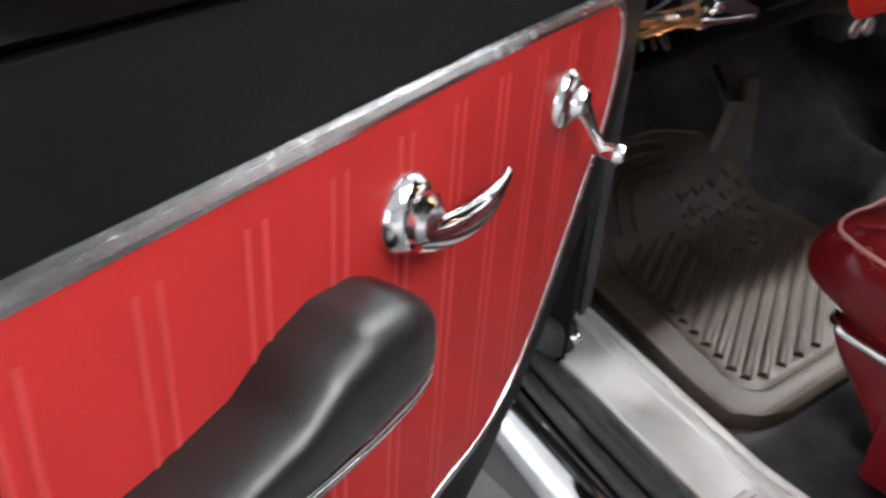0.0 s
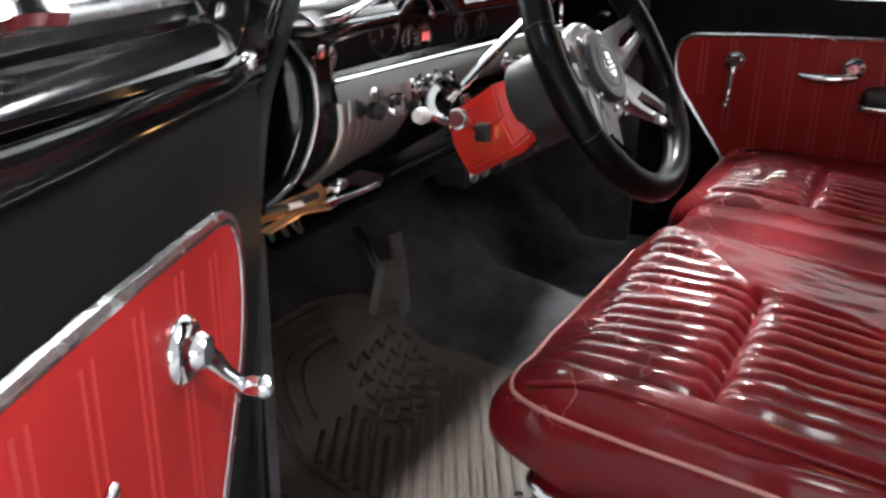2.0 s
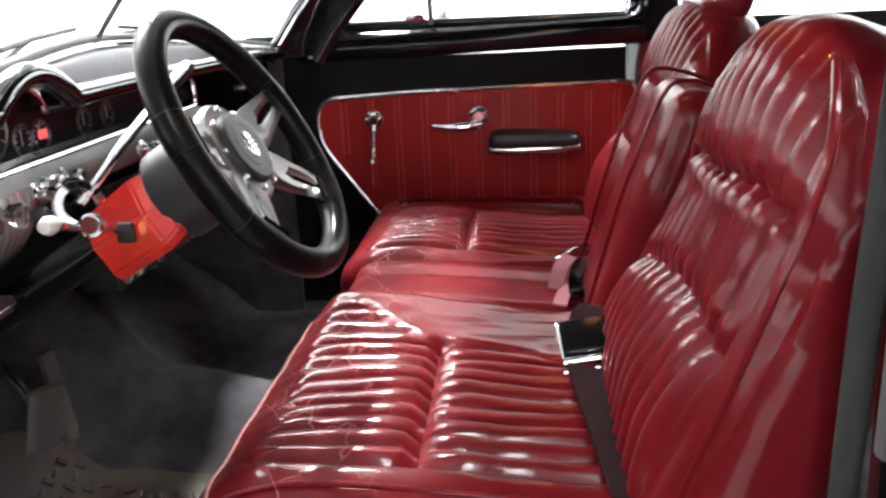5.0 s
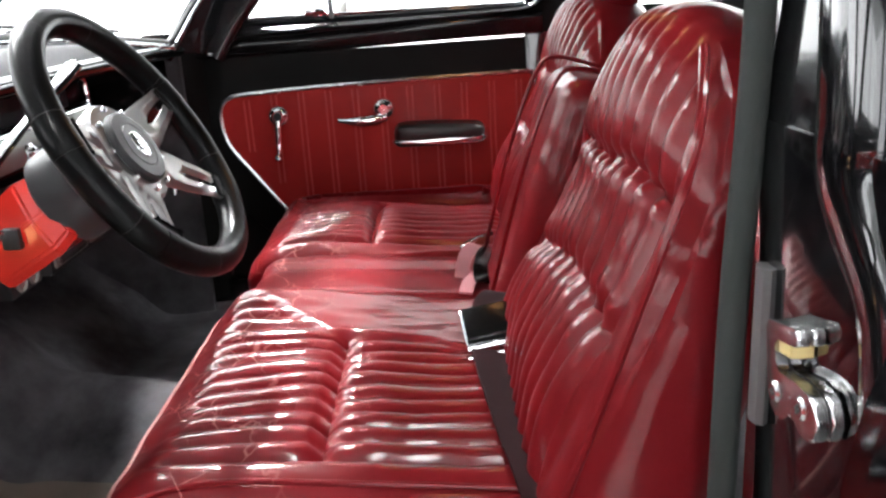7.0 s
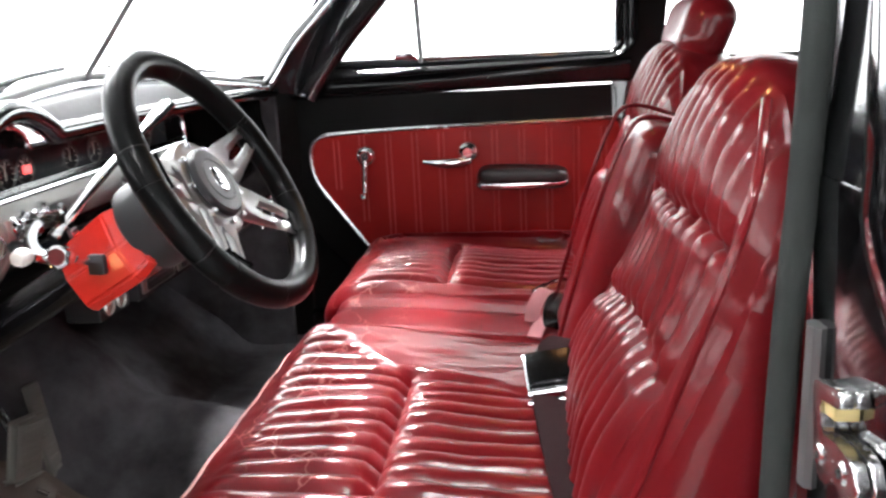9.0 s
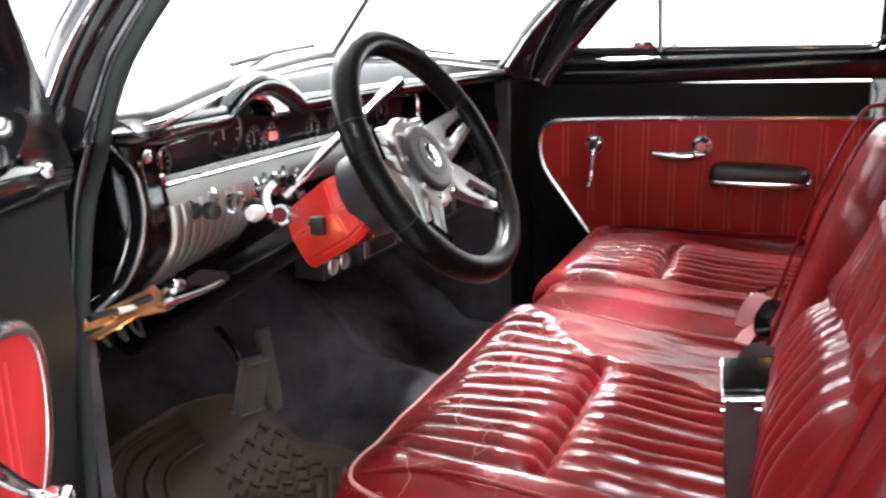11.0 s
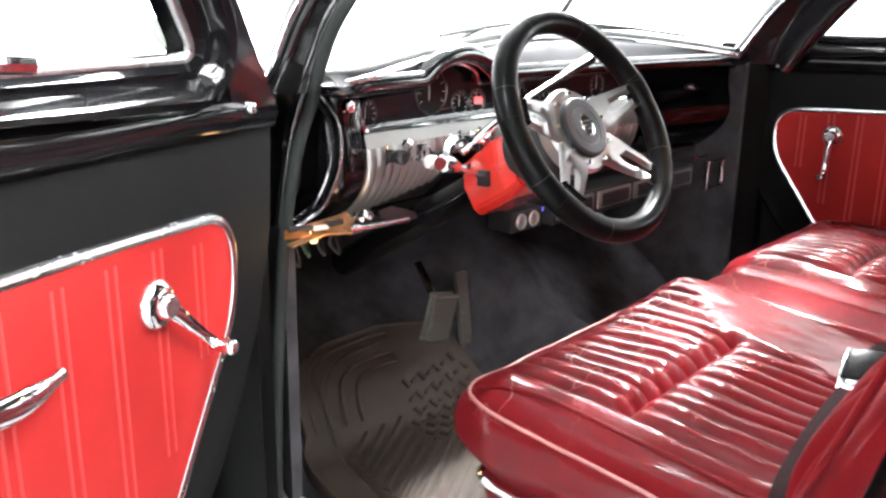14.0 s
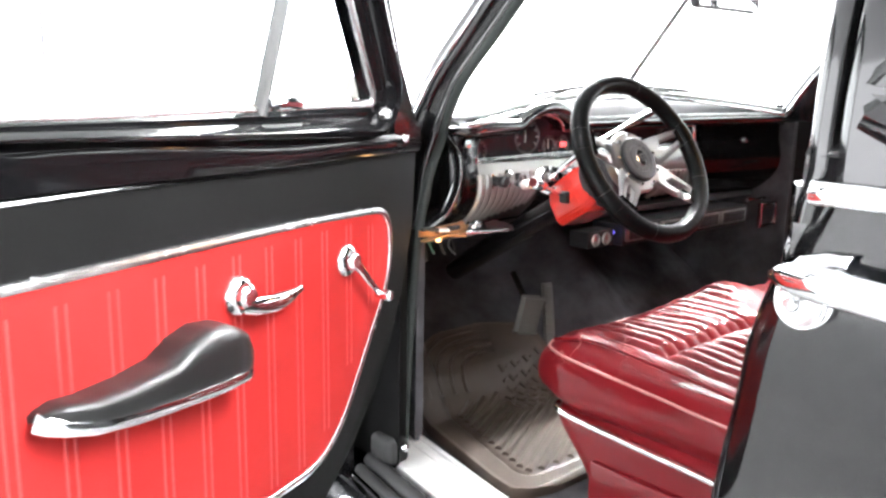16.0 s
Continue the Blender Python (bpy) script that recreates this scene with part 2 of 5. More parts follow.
def tube(bm, pts, r, seg=10, closed=False, up=(0, 0, 1), section=None, caps=True):
    """A pipe along pts; r is a number or one per point; section: (a, b) flattens it along up's side and up."""
    P = [Vector(p) for p in pts]
    k = len(P)
    up = Vector(up)
    rings = []
    for i, p in enumerate(P):
        a = P[i - 1] if closed or i else P[0]
        b = P[(i + 1) % k] if closed or i + 1 < k else P[-1]
        d = (b - a).normalized()
        side = d.cross(up)
        side = side.normalized() if side.length > 1e-4 else d.orthogonal().normalized()
        top = side.cross(d)
        rr = r[i] if isinstance(r, (list, tuple)) else r
        sa, sb = section or (1, 1)
        rings.append([bm.verts.new(p + rr * (sa * math.cos(2 * math.pi * j / seg) * side + sb * math.sin(2 * math.pi * j / seg) * top)) for j in range(seg)])
    for i in range(k if closed else k - 1):
        A, B = rings[i], rings[(i + 1) % k]
        for j in range(seg):
            bm.faces.new((A[j], A[(j + 1) % seg], B[(j + 1) % seg], B[j]))
    if not closed and caps:
        bm.faces.new(rings[0][::-1])
        bm.faces.new(rings[-1])
    return bm


def lathe(bm, profile, m, seg=24):
    """profile: pairs of radius and height along the z of m."""
    rings = []
    for r, h in profile:
        if r < 1e-6:
            rings.append([bm.verts.new(m @ Vector((0, 0, h)))])
        else:
            rings.append([bm.verts.new(m @ Vector((r * math.cos(2 * math.pi * j / seg), r * math.sin(2 * math.pi * j / seg), h))) for j in range(seg)])
    for A, B in zip(rings, rings[1:]):
        for j in range(seg):
            q = [A[j % len(A)], A[(j + 1) % len(A)], B[(j + 1) % len(B)], B[j % len(B)]]
            q = list(dict.fromkeys(q))
            if len(q) > 2:
                bm.faces.new(q)
    return bm


def axis(at, z, x=(1, 0, 0)):
    """The pose whose z points along z."""
    z = Vector(z).normalized()
    x = Vector(x)
    x = x - x.dot(z) * z
    x = x.normalized() if x.length > 1e-3 else z.orthogonal().normalized()
    y = z.cross(x)
    m = Matrix((x, y, z)).transposed().to_4x4()
    m.translation = at
    return m


def rbox(bm, lo, hi, r, step, disp=None, m=None):
    """A padded block with round edges of radius r, on a fine net; disp(p, n) moves the skin along its normal."""
    lo, hi = Vector(lo), Vector(hi)
    size = hi - lo
    st = step if isinstance(step, (list, tuple)) else (step,) * 3
    cnt = [max(2, round(size[i] / st[i])) for i in range(3)]
    seen = {}

    def vert(i, j, k):
        key = (i, j, k)
        if key in seen:
            return seen[key]
        p = Vector([lo[a] + size[a] * q / cnt[a] for a, q in enumerate(key)])
        core = Vector([min(max(p[a], lo[a] + r), hi[a] - r) for a in range(3)])
        n = p - core
        n = n.normalized() if n.length > 1e-7 else Vector((0, 0, 1))
        q = core + n * r if (p - core).length > 1e-7 else p
        if disp:
            q = q + disp(q, n)
        seen[key] = bm.verts.new(m @ q if m else q)
        return seen[key]

    for a in range(3):
        b, c = (a + 1) % 3, (a + 2) % 3
        for side in (0, cnt[a]):
            for i in range(cnt[b]):
                for j in range(cnt[c]):
                    q = []
                    for di, dj in ((0, 0), (1, 0), (1, 1), (0, 1)):
                        key = [0, 0, 0]
                        key[a], key[b], key[c] = side, i + di, j + dj
                        q.append(vert(*key))
                    bm.faces.new(q)
    return bm


def step01(a, b, x):
    t = min(1, max(0, (x - a) / (b - a)))
    return t * t * (3 - 2 * t)


def round_poly(pts, rad, n=5):
    """Rounds the corners of a closed outline of pairs."""
    out = []
    k = len(pts)
    for i in range(k):
        p = Vector(pts[i])
        a = Vector(pts[i - 1]) - p
        b = Vector(pts[(i + 1) % k]) - p
        rr = rad[i] if isinstance(rad, (list, tuple)) else rad
        rr = min(rr, a.length * 0.49, b.length * 0.49)
        if rr <= 0:
            out.append(tuple(p))
            continue
        s, e = p + a.normalized() * rr, p + b.normalized() * rr
        for j in range(n + 1):
            t = j / n
            q = (1 - t) ** 2 * s + 2 * t * (1 - t) * p + t * t * e
            out.append((q.x, q.y))
    return out

CX = 0.065  # the car's middle plane

# ---------------------------------------------------------------- showroom round the car
bm = box(bm_new(), (0, 0, -0.05), (16, 16, 0.1))
tagged(part("floor", bm, "floor_paint"), "light grey polished showroom floor under the car", "floor", kind="structure")
# north, east and west walls glow in place of lamps; south stays unlit grey
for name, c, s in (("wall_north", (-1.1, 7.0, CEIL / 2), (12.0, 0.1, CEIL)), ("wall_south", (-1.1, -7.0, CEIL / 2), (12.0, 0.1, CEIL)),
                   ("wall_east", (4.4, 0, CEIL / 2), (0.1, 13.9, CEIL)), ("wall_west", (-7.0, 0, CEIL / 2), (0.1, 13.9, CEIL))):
    tagged(part(name, box(bm_new(), c, s), {"wall_north": "glow_wall", "wall_east": "east_glow_wall", "wall_west": "side_wall"}.get(name, "grey_wall")), "white showroom wall made to glow as added light" if name != "wall_south" else "plain grey showroom wall", "wall", kind="structure")
tagged(part("ceiling", box(bm_new(), (0, 0, CEIL + 0.05), (14.2, 14.2, 0.1)), "ceiling_paint"), "white showroom ceiling", "ceiling", kind="structure")


def ceiling_light():
    t = thing("ceiling_light", "long white fluorescent ceiling light", "light", "ceiling lights", at=(0, 0, CEIL - 0.03))
    part("housing", box(bm_new(), (0, 0, CEIL - 0.025), (0.5, 3.0, 0.05), 0.01), "white_plastic", t)
    part("diffuser", box(bm_new(), (0, 0, CEIL - 0.062), (0.44, 2.9, 0.02), 0.004), "tube_light", t)
    return t


first_light = ceiling_light()
first_light.location = (-0.6, -2.7, CEIL - 0.03)
for x, y in ((0.1, -2.7), (0.8, -2.7), (2.6, -3.2), (2.6, 2.4), (1.2, 2.45), (2.3, 2.45)):
    copy_thing(first_light, pose(x, y, CEIL - 0.03))



def bay_light(x, y, glow):
    bay = thing("bay_light", "strong white bay light fixed under the ceiling", "light", "bay lights", at=(x, y, CEIL - 0.1))
    part("housing", box(bm_new(), (x, y, CEIL - 0.04), (0.90, 0.26, 0.08), 0.01), "white_plastic", bay)
    part("diffuser", box(bm_new(), (x, y, CEIL - 0.09), (0.84, 0.20, 0.02), 0.004), glow, bay)


bay_light(1.6, 0.50, "bay_light")
bay_light(-2.25, -0.44, "side_bay_light")
conduit = thing("wall_conduit", "thin dark conduit running up the far wall", "conduit", at=(0.70, 6.94, 0))
part("pipe", tube(bm_new(), [(0.70, 6.94, 0.0), (0.70, 6.94, CEIL)], 0.012, 8, up=(0, 1, 0)), "black_plastic", conduit)

# ---------------------------------------------------------------- car body shell


def mirror_x(x):
    return 2 * CX - x


body = thing("car_body", "black vintage sedan body with its driver's door open", "car", at=(CX, 0, 0))


def ws_y(x):
    return 0.372 - 0.115 * (abs(x - CX) / 0.62) ** 1.4


def ws_z(x):
    return 1.062 - 0.05 * (abs(x - CX) / 0.62) ** 1.6


def toe(x, y):
    """The carpeted floor: flat, a tunnel in the middle, a slope up to the bulkhead."""
    z = 0.322 + 0.78 * max(0, y - 0.36) * step01(0.34, 0.46, y)
    z += (0.05 + 0.12 * step01(-0.2, 0.55, y)) * math.exp(-((x - 0.10) / 0.16) ** 2)
    return z


bm = bm_new()
grid(bm, lambda a, b: Vector((-0.66 + 1.53 * a, -1.75 + 2.62 * b, toe(-0.66 + 1.53 * a, -1.75 + 2.62 * b) + 0.003 * noise.noise(Vector((a * 40, b * 60, 0))))), 90, 150)
part("carpet", bm, "carpet", body, "dark charcoal carpet over the floor and tunnel")
part("floor_pan", box(bm_new(), (CX, -0.45, 0.285), (1.66, 2.6, 0.03), 0.004), "black_paint", body)
part("bulkhead", box(bm_new(), (CX, 0.86, 0.59), (1.60, 0.03, 0.54), 0.005), "carpet", body)
# kick panel beside the driver's feet
bm = bm_new()
prism(bm, [(-0.655, 0.30), (-0.635, 0.30), (-0.43, 0.85), (-0.45, 0.85)], lambda a, b, d: Vector((a, b, d)), 0.31, 0.80)
part("kick_panel", bm, "carpet", body, "brown-black carpeted kick panel")
bm = bm_new()
prism(bm, [(0.80, 0.27), (0.82, 0.27), (0.74, 0.85), (0.72, 0.85)], lambda a, b, d: Vector((a, b, d)), 0.31, 0.98)
part("kick_panel", bm, "carpet", body)

# roof and rails
bm = bm_new()
grid(bm, lambda a, b: Vector((CX + (2 * a - 1) * 0.64, -1.75 + 1.72 * b, 1.40 + 0.06 * (1 - (2 * a - 1) ** 2) + 0.03 * (1 - (2 * b - 1) ** 2))), 24, 24)
bmesh.ops.solidify(bm, geom=list(bm.faces), thickness=0.02)
part("roof", bm, "black_paint", body)
part("headliner", box(bm_new(), (CX, -0.88, 1.385), (1.22, 1.68, 0.012), 0.003), "black_vinyl", body)
for s in (-1, 1):
    part("roof_rail", tube(bm_new(), smooth_path([(CX + s * 0.625, 0.06, 1.36), (CX + s * 0.65, -0.4, 1.39), (CX + s * 0.65, -1.1, 1.39), (CX + s * 0.62, -1.75, 1.36)]), 0.03), "black_paint", body)
part("roof_header", tube(bm_new(), smooth_path([(CX - 0.63, 0.05, 1.37), (CX, 0.13, 1.385), (CX + 0.63, 0.05, 1.37)]), 0.028), "black_paint", body)
part("rear_panel", box(bm_new(), (CX, -1.78, 0.72), (1.72, 0.03, 0.82), 0.01), "black_vinyl", body)
for s in (-1, 1):
    part("rear_pillar", tube(bm_new(), smooth_path([(CX + s * 0.80, -1.72, 1.05), (CX + s * 0.74, -1.74, 1.2), (CX + s * 0.64, -1.74, 1.37)]), 0.07), "black_paint", body)

# cowl and windscreen surround
bm = bm_new()
grid(bm, lambda a, b: Vector((mirror_x(0.80) + 1.47 * a, ws_y(min(0.69, max(-0.56, mirror_x(0.80) + 1.47 * a))) + 0.002 + 0.75 * b, ws_z(min(0.69, max(-0.56, mirror_x(0.80) + 1.47 * a))) - 0.018 - 0.13 * b * b)), 40, 12)
part("cowl", bm, "black_paint", body)
bm = bm_new()
grid(bm, lambda a, b: Vector((CX + 1.70 * (a - 0.5), ws_y(0.69) + 0.30 + 1.75 * b, 0.925 - 0.10 * b * b - 0.14 * abs(2 * a - 1) ** 3)), 40, 24)
part("hood", bm, "black_paint", body, "long glossy black hood")
edge = [(x, ws_y(x) + 12 * max(0, -0.535 - x) ** 2, ws_z(x)) for x in [CX - 0.69 + 1.31 * i / 36 for i in range(37)]]
part("windscreen_rubber", tube(bm_new(), edge, 0.012), "rubber", body)
part("windscreen_moulding", tube(bm_new(), [(x, y - 0.014, z - 0.006) for x, y, z in edge], 0.006), "chrome", body, "thin chrome moulding along the windscreen")


def ws_top(x):
    return Vector((x, 0.12 - 0.08 * (abs(x - CX) / 0.6) ** 1.5, 1.375))


for s in (-1, 1):
    bm = bm_new()
    grid(bm, lambda a, b: Vector((CX + s * 0.60 * a, ws_y(CX + s * 0.60 * a), ws_z(CX + s * 0.60 * a))).lerp(ws_top(CX + s * 0.56 * a), b), 14, 8)
    w = part("windscreen_pane", bm, "glass", body)
    w.visible_shadow = False
part("windscreen_bar", tube(bm_new(), [(CX, ws_y(CX) - 0.004, ws_z(CX)), ws_top(CX)], 0.007, section=(1.2, 0.6)), "bar_grey", body, "satin centre bar of the split windscreen")


def a_pillar(s):
    """s = -1 beside the driver, where the open door bares the pillar."""
    if s > 0:
        outer = smooth_path([(CX + 0.775, 0.19, 0.97), (CX + 0.772, 0.150, 1.03), (CX + 0.764, 0.082, 1.11), (CX + 0.735, -0.025, 1.22), (CX + 0.675, -0.14, 1.35)])
        inner = smooth_path([(CX + 0.640, 0.270, 0.985), (CX + 0.622, 0.232, 1.03), (CX + 0.606, 0.168, 1.11), (CX + 0.588, 0.055, 1.22), (CX + 0.560, -0.075, 1.35)])
        part("pillar_moulding", tube(bm_new(), [p + Vector((-0.016, -0.012, 0.0)) for p in inner], 0.005, 8), "chrome", body)
    else:
        outer = smooth_path([(-0.668, 0.40, 0.80), (-0.655, 0.365, 0.93), (-0.640, 0.305, 1.05), (-0.633, 0.272, 1.105), (-0.606, 0.192, 1.215), (-0.572, 0.105, 1.345)])
        inner = smooth_path([(-0.652, 0.312, 0.80), (-0.620, 0.318, 0.93), (-0.608, 0.272, 1.05), (-0.606, 0.236, 1.105), (-0.578, 0.154, 1.215), (-0.543, 0.068, 1.345)])
        gutter = smooth_path([(-0.606, 0.395, 0.985), (-0.598, 0.353, 1.070), (-0.603, 0.328, 1.105), (-0.578, 0.245, 1.215), (-0.545, 0.160, 1.345)])
        part("rain_gutter", tube(bm_new(), gutter, 0.011, 10), "black_paint", body)
        part("pillar_moulding", tube(bm_new(), [p + Vector((-0.014, -0.008, 0.0)) for p in outer], 0.003, 8), "chrome", body)
    part("pillar_post", tube(bm_new(), outer, 0.020 if s > 0 else 0.017, 14, section=(0.9, 1.2)), "black_paint", body, "glossy black windscreen pillar")
    part("pillar_garnish", tube(bm_new(), inner, 0.015 if s > 0 else 0.010, 12), "black_paint", body)
    bm = bm_new()
    k = len(outer)
    grid(bm, lambda a, b: outer[int(round(b * (k - 1)))].lerp(inner[int(round(b * (k - 1)))], a) + (Vector((0, -0.012 * math.sin(math.pi * a), 0.008)) if s > 0 else Vector((-0.006, 0, 0))), 5, k)
    bmesh.ops.solidify(bm, geom=list(bm.faces), thickness=0.02 if s > 0 else -0.02)
    part("pillar_web", bm, "black_paint", body)
    fill = [(CX + s * 0.815, 0.235), (CX + s * 0.765, 0.275), (CX + s * 0.735, 0.335), (CX + s * 0.72, 0.42), (CX + s * 0.815, 0.42)]
    part("hinge_pillar", prism(bm_new(), fill, lambda a, b, d: Vector((a, b, d)), 0.34, 1.0), "black_vinyl", body, "black hinge pillar with a rubber seal")


bm = bm_new()
prism(bm, [(-0.79, 0.33), (-0.90, 0.36), (-0.95, 0.50), (-0.95, 1.90), (-0.79, 1.90)], lambda a, b, d: Vector((a, b, d)), 0.22, 0.93, 0.03)
part("fender", bm, "black_paint", body, "black front fender behind the open door")
a_pillar(-1)
a_pillar(1)
seal = [(-0.692, 0.290, 0.37), (-0.685, 0.290, 0.54), (-0.658, 0.298, 0.76), (-0.636, 0.304, 0.85), (-0.615, 0.306, 0.92), (-0.603, 0.292, 0.975), (-0.604, 0.265, 1.035), (-0.603, 0.223, 1.10), (-0.575, 0.140, 1.21), (-0.540, 0.055, 1.34)]
part("door_seal", tube(bm_new(), smooth_path(seal), 0.009, 10, up=(0, 1, 0.2)), "seal", body, "grey-green rubber door seal")

# rocker and scuff plate below the open door
bm = bm_new()
prism(bm, [(-0.62, 0.375), (-0.735, 0.33), (-0.80, -0.05), (-0.83, -0.56), (-0.71, -0.56), (-0.695, -0.05)], lambda a, b, d: Vector((a, b, d)), 0.30, 0.352, 0.006)
plate = part("scuff_plate", bm, "plate", body, "worn bare aluminium scuff plate on the door sill")
part("rib", tube(bm_new(), [(-0.628, 0.355, 0.355), (-0.703, -0.05, 0.355), (-0.718, -0.55, 0.355)], 0.006, 8), "plate", plate)
part("rib", tube(bm_new(), [(-0.66, 0.345, 0.3535), (-0.725, -0.05, 0.3535), (-0.74, -0.55, 0.3535)], 0.003, 8), "plate", plate)
for i in range(3):
    part("bar_mark", box(bm_new(), (-0.765 + 0.004 * i, -0.06 - 0.011 * i, 0.3535), (0.035, 0.003, 0.0012)), "brushed", plate)
part("sill_rubber", tube(bm_new(), smooth_path([(-0.755, 0.32, 0.335), (-0.82, -0.05, 0.335), (-0.85, -0.56, 0.335)]), 0.016), "rubber", body)
part("sill_rubber", tube(bm_new(), smooth_path([(-0.785, 0.315, 0.325), (-0.85, -0.05, 0.325), (-0.88, -0.56, 0.325)]), 0.012), "rubber", body)
part("rocker", tube(bm_new(), smooth_path([(-0.82, 0.32, 0.285), (-0.88, -0.05, 0.285), (-0.905, -0.60, 0.285), (-0.92, -1.7, 0.29)]), 0.04, 14, section=(0.9, 1.0)), "chrome", body, "bright rocker moulding under the door")
part("rocker_inner", box(bm_new(), (-0.76, -0.62, 0.24), (0.22, 2.2, 0.10), 0.02), "black_paint", body)

# near B pillar with its striker
bm = bm_new()
prism(bm, [(-0.722, -0.574), (-0.90, -0.580), (-0.928, -0.597), (-0.92, -0.69), (-0.722, -0.69)], lambda a, b, d: Vector((a, b, d)), 0.31, 1.0)
part("centre_pillar", bm, "black_paint", body, "black centre pillar with a grey seal")
bm = bm_new()
rows = grid(bm, lambda a, b: Vector(((-0.722, -0.576, 1.0), (-0.89, -0.585, 1.0), (-0.918, -0.602, 1.0), (-0.90, -0.66, 1.0), (-0.722, -0.69, 1.0))[int(round(a * 5)) % 5]) + Vector((0.13 * b * b, -0.035 * b, 0.39 * b)), 5, 8, True)
part("centre_pillar_upper", bm, "black_paint", body)
pts = [(-0.728, -0.550, 0.36), (-0.728, -0.553, 0.60), (-0.728, -0.558, 0.85), (-0.727, -0.566, 1.0), (-0.718, -0.573, 1.12), (-0.68, -0.588, 1.25), (-0.61, -0.61, 1.37)]
part("pillar_seal", tube(bm_new(), smooth_path(pts), 0.0108, 10, up=(0, 1, 0.1)), "seal", body, "thick grey fabric-covered door seal")
for z0, z1 in ((0.36, 0.66), (0.78, 0.90)):
    part("pillar_trim", tube(bm_new(), [(-0.755, -0.570, z0), (-0.755, -0.571, z1)], 0.011, 8, up=(0, 1, 0), section=(1, 0.6)), "bar_grey", body, "light grey strip beside the seal")

flange = smooth_path([(-0.715, -0.615, 1.36), (-0.775, -0.600, 1.24), (-0.822, -0.588, 1.10), (-0.838, -0.584, 1.02), (-0.842, -0.583, 0.985), (-0.860, -0.583, 0.955), (-0.884, -0.582, 0.925), (-0.898, -0.581, 0.88), (-0.906, -0.580, 0.80), (-0.910, -0.580, 0.60), (-0.910, -0.580, 0.36)])
part("pillar_flange", tube(bm_new(), flange, [0.036 - 0.018 * step01(20, 42, i) for i in range(len(flange))], 18, up=(0, 1, 0), section=(1.0, 0.45)), "black_paint", body, "rolled glossy outer edge of the centre pillar")

striker = thing("door_striker", "satin zinc door striker with a yellowed nylon wedge", "door latch", at=(-0.90, -0.576, 0.87))
hook = round_poly([(-0.887, 0.866), (-0.878, 0.914), (-0.921, 0.924), (-0.923, 0.914), (-0.891, 0.907), (-0.896, 0.889), (-0.922, 0.894), (-0.943, 0.894), (-0.951, 0.882), (-0.946, 0.869), (-0.931, 0.867), (-0.926, 0.871), (-0.917, 0.871), (-0.912, 0.866), (-0.903, 0.860)], 0.004)


def strike(a, b, d):
    """The hook's own plane laid against the jamb: x, z and depth."""
    return Vector((-0.790 + 1.16 * (a + 0.878), d - 0.031 if d > -0.56 else d, 0.874 + 1.14 * (b - 0.913)))


part("hook_plate", prism(bm_new(), hook, strike, -0.536, -0.528, 0.002), "cast", striker, "satin zinc hooked plate")
part("back_plate", prism(bm_new(), hook, strike, -0.545, -0.538, 0.002), "cast", striker)
part("spacer", prism(bm_new(), [(-0.884, 0.868), (-0.880, 0.910), (-0.889, 0.910), (-0.893, 0.890), (-0.935, 0.888), (-0.935, 0.872)], strike, -0.577, -0.530, 0.001), "dark_metal", striker)
part("wedge", prism(bm_new(), [(-0.894, 0.899), (-0.8925, 0.908), (-0.910, 0.912), (-0.910, 0.902)], strike, -0.545, -0.530, 0.0015), "yellow", striker, "yellowed nylon wedge")
for a, b in ((-0.8965, 0.8755), (-0.931, 0.8825)):
    sc = part("screw", lathe(bm_new(), [(0.0, 0.0025), (0.006, 0.002), (0.0078, 0.0), (0.0078, -0.002)], axis(strike(a, b, -0.528), (0, 1, 0)), 18), "cast", striker)
    part("slot", box(bm_new(), strike(a, b, -0.5255), (0.006, 0.001, 0.0014)), "rubber", sc)
    part("slot", box(bm_new(), strike(a, b, -0.5254), (0.0014, 0.001, 0.006)), "rubber", sc)

# ---------------------------------------------------------------- rear side door, shut
rear = thing("rear_door", "black rear side door, shut, with a chrome handle", "car door", at=(-0.93, -1.1, 0.33))


REAR_EDGE = [(0.33, -0.520), (0.52, -0.523), (0.656, -0.531), (0.76, -0.547), (0.837, -0.556), (0.875, -0.565), (0.913, -0.579), (0.945, -0.592), (0.97, -0.602), (0.99, -0.610), (1.01, -0.616)]


def edge_y(z):
    for (z0, y0), (z1, y1) in zip(REAR_EDGE, REAR_EDGE[1:]):
        if z <= z1:
            return y0 + (y1 - y0) * max(0, z - z0) / (z1 - z0)
    return REAR_EDGE[-1][1]


def skin_x(z):
    return -0.930 - 0.016 * math.sin(math.pi * min(1, max(0, (z - 0.30) / 0.72)))


bm = bm_new()
grid(bm, lambda a, b: Vector((skin_x(0.33 + 0.70 * b) + 0.024 * (1 - step01(0, 0.016, a)), edge_y(0.33 + 0.70 * b) * (1 - a) - 1.75 * a, 0.33 + 0.70 * b)), 90, 60)
bmesh.ops.solidify(bm, geom=list(bm.faces), thickness=0.02)
part("skin", bm, "black_paint", rear)
bm = bm_new()
grid(bm, lambda a, b: Vector((-0.935 + 0.03 * b, -0.605 - 1.15 * a, 1.03 + 0.03 * b)), 20, 4)
bmesh.ops.solidify(bm, geom=list(bm.faces), thickness=0.02)
part("belt", bm, "black_paint", rear)


def upper_x(z):
    """The body side above the belt leans in."""
    return -0.936 + 0.10 * (max(0, z - 1.0) / 0.37) ** 2


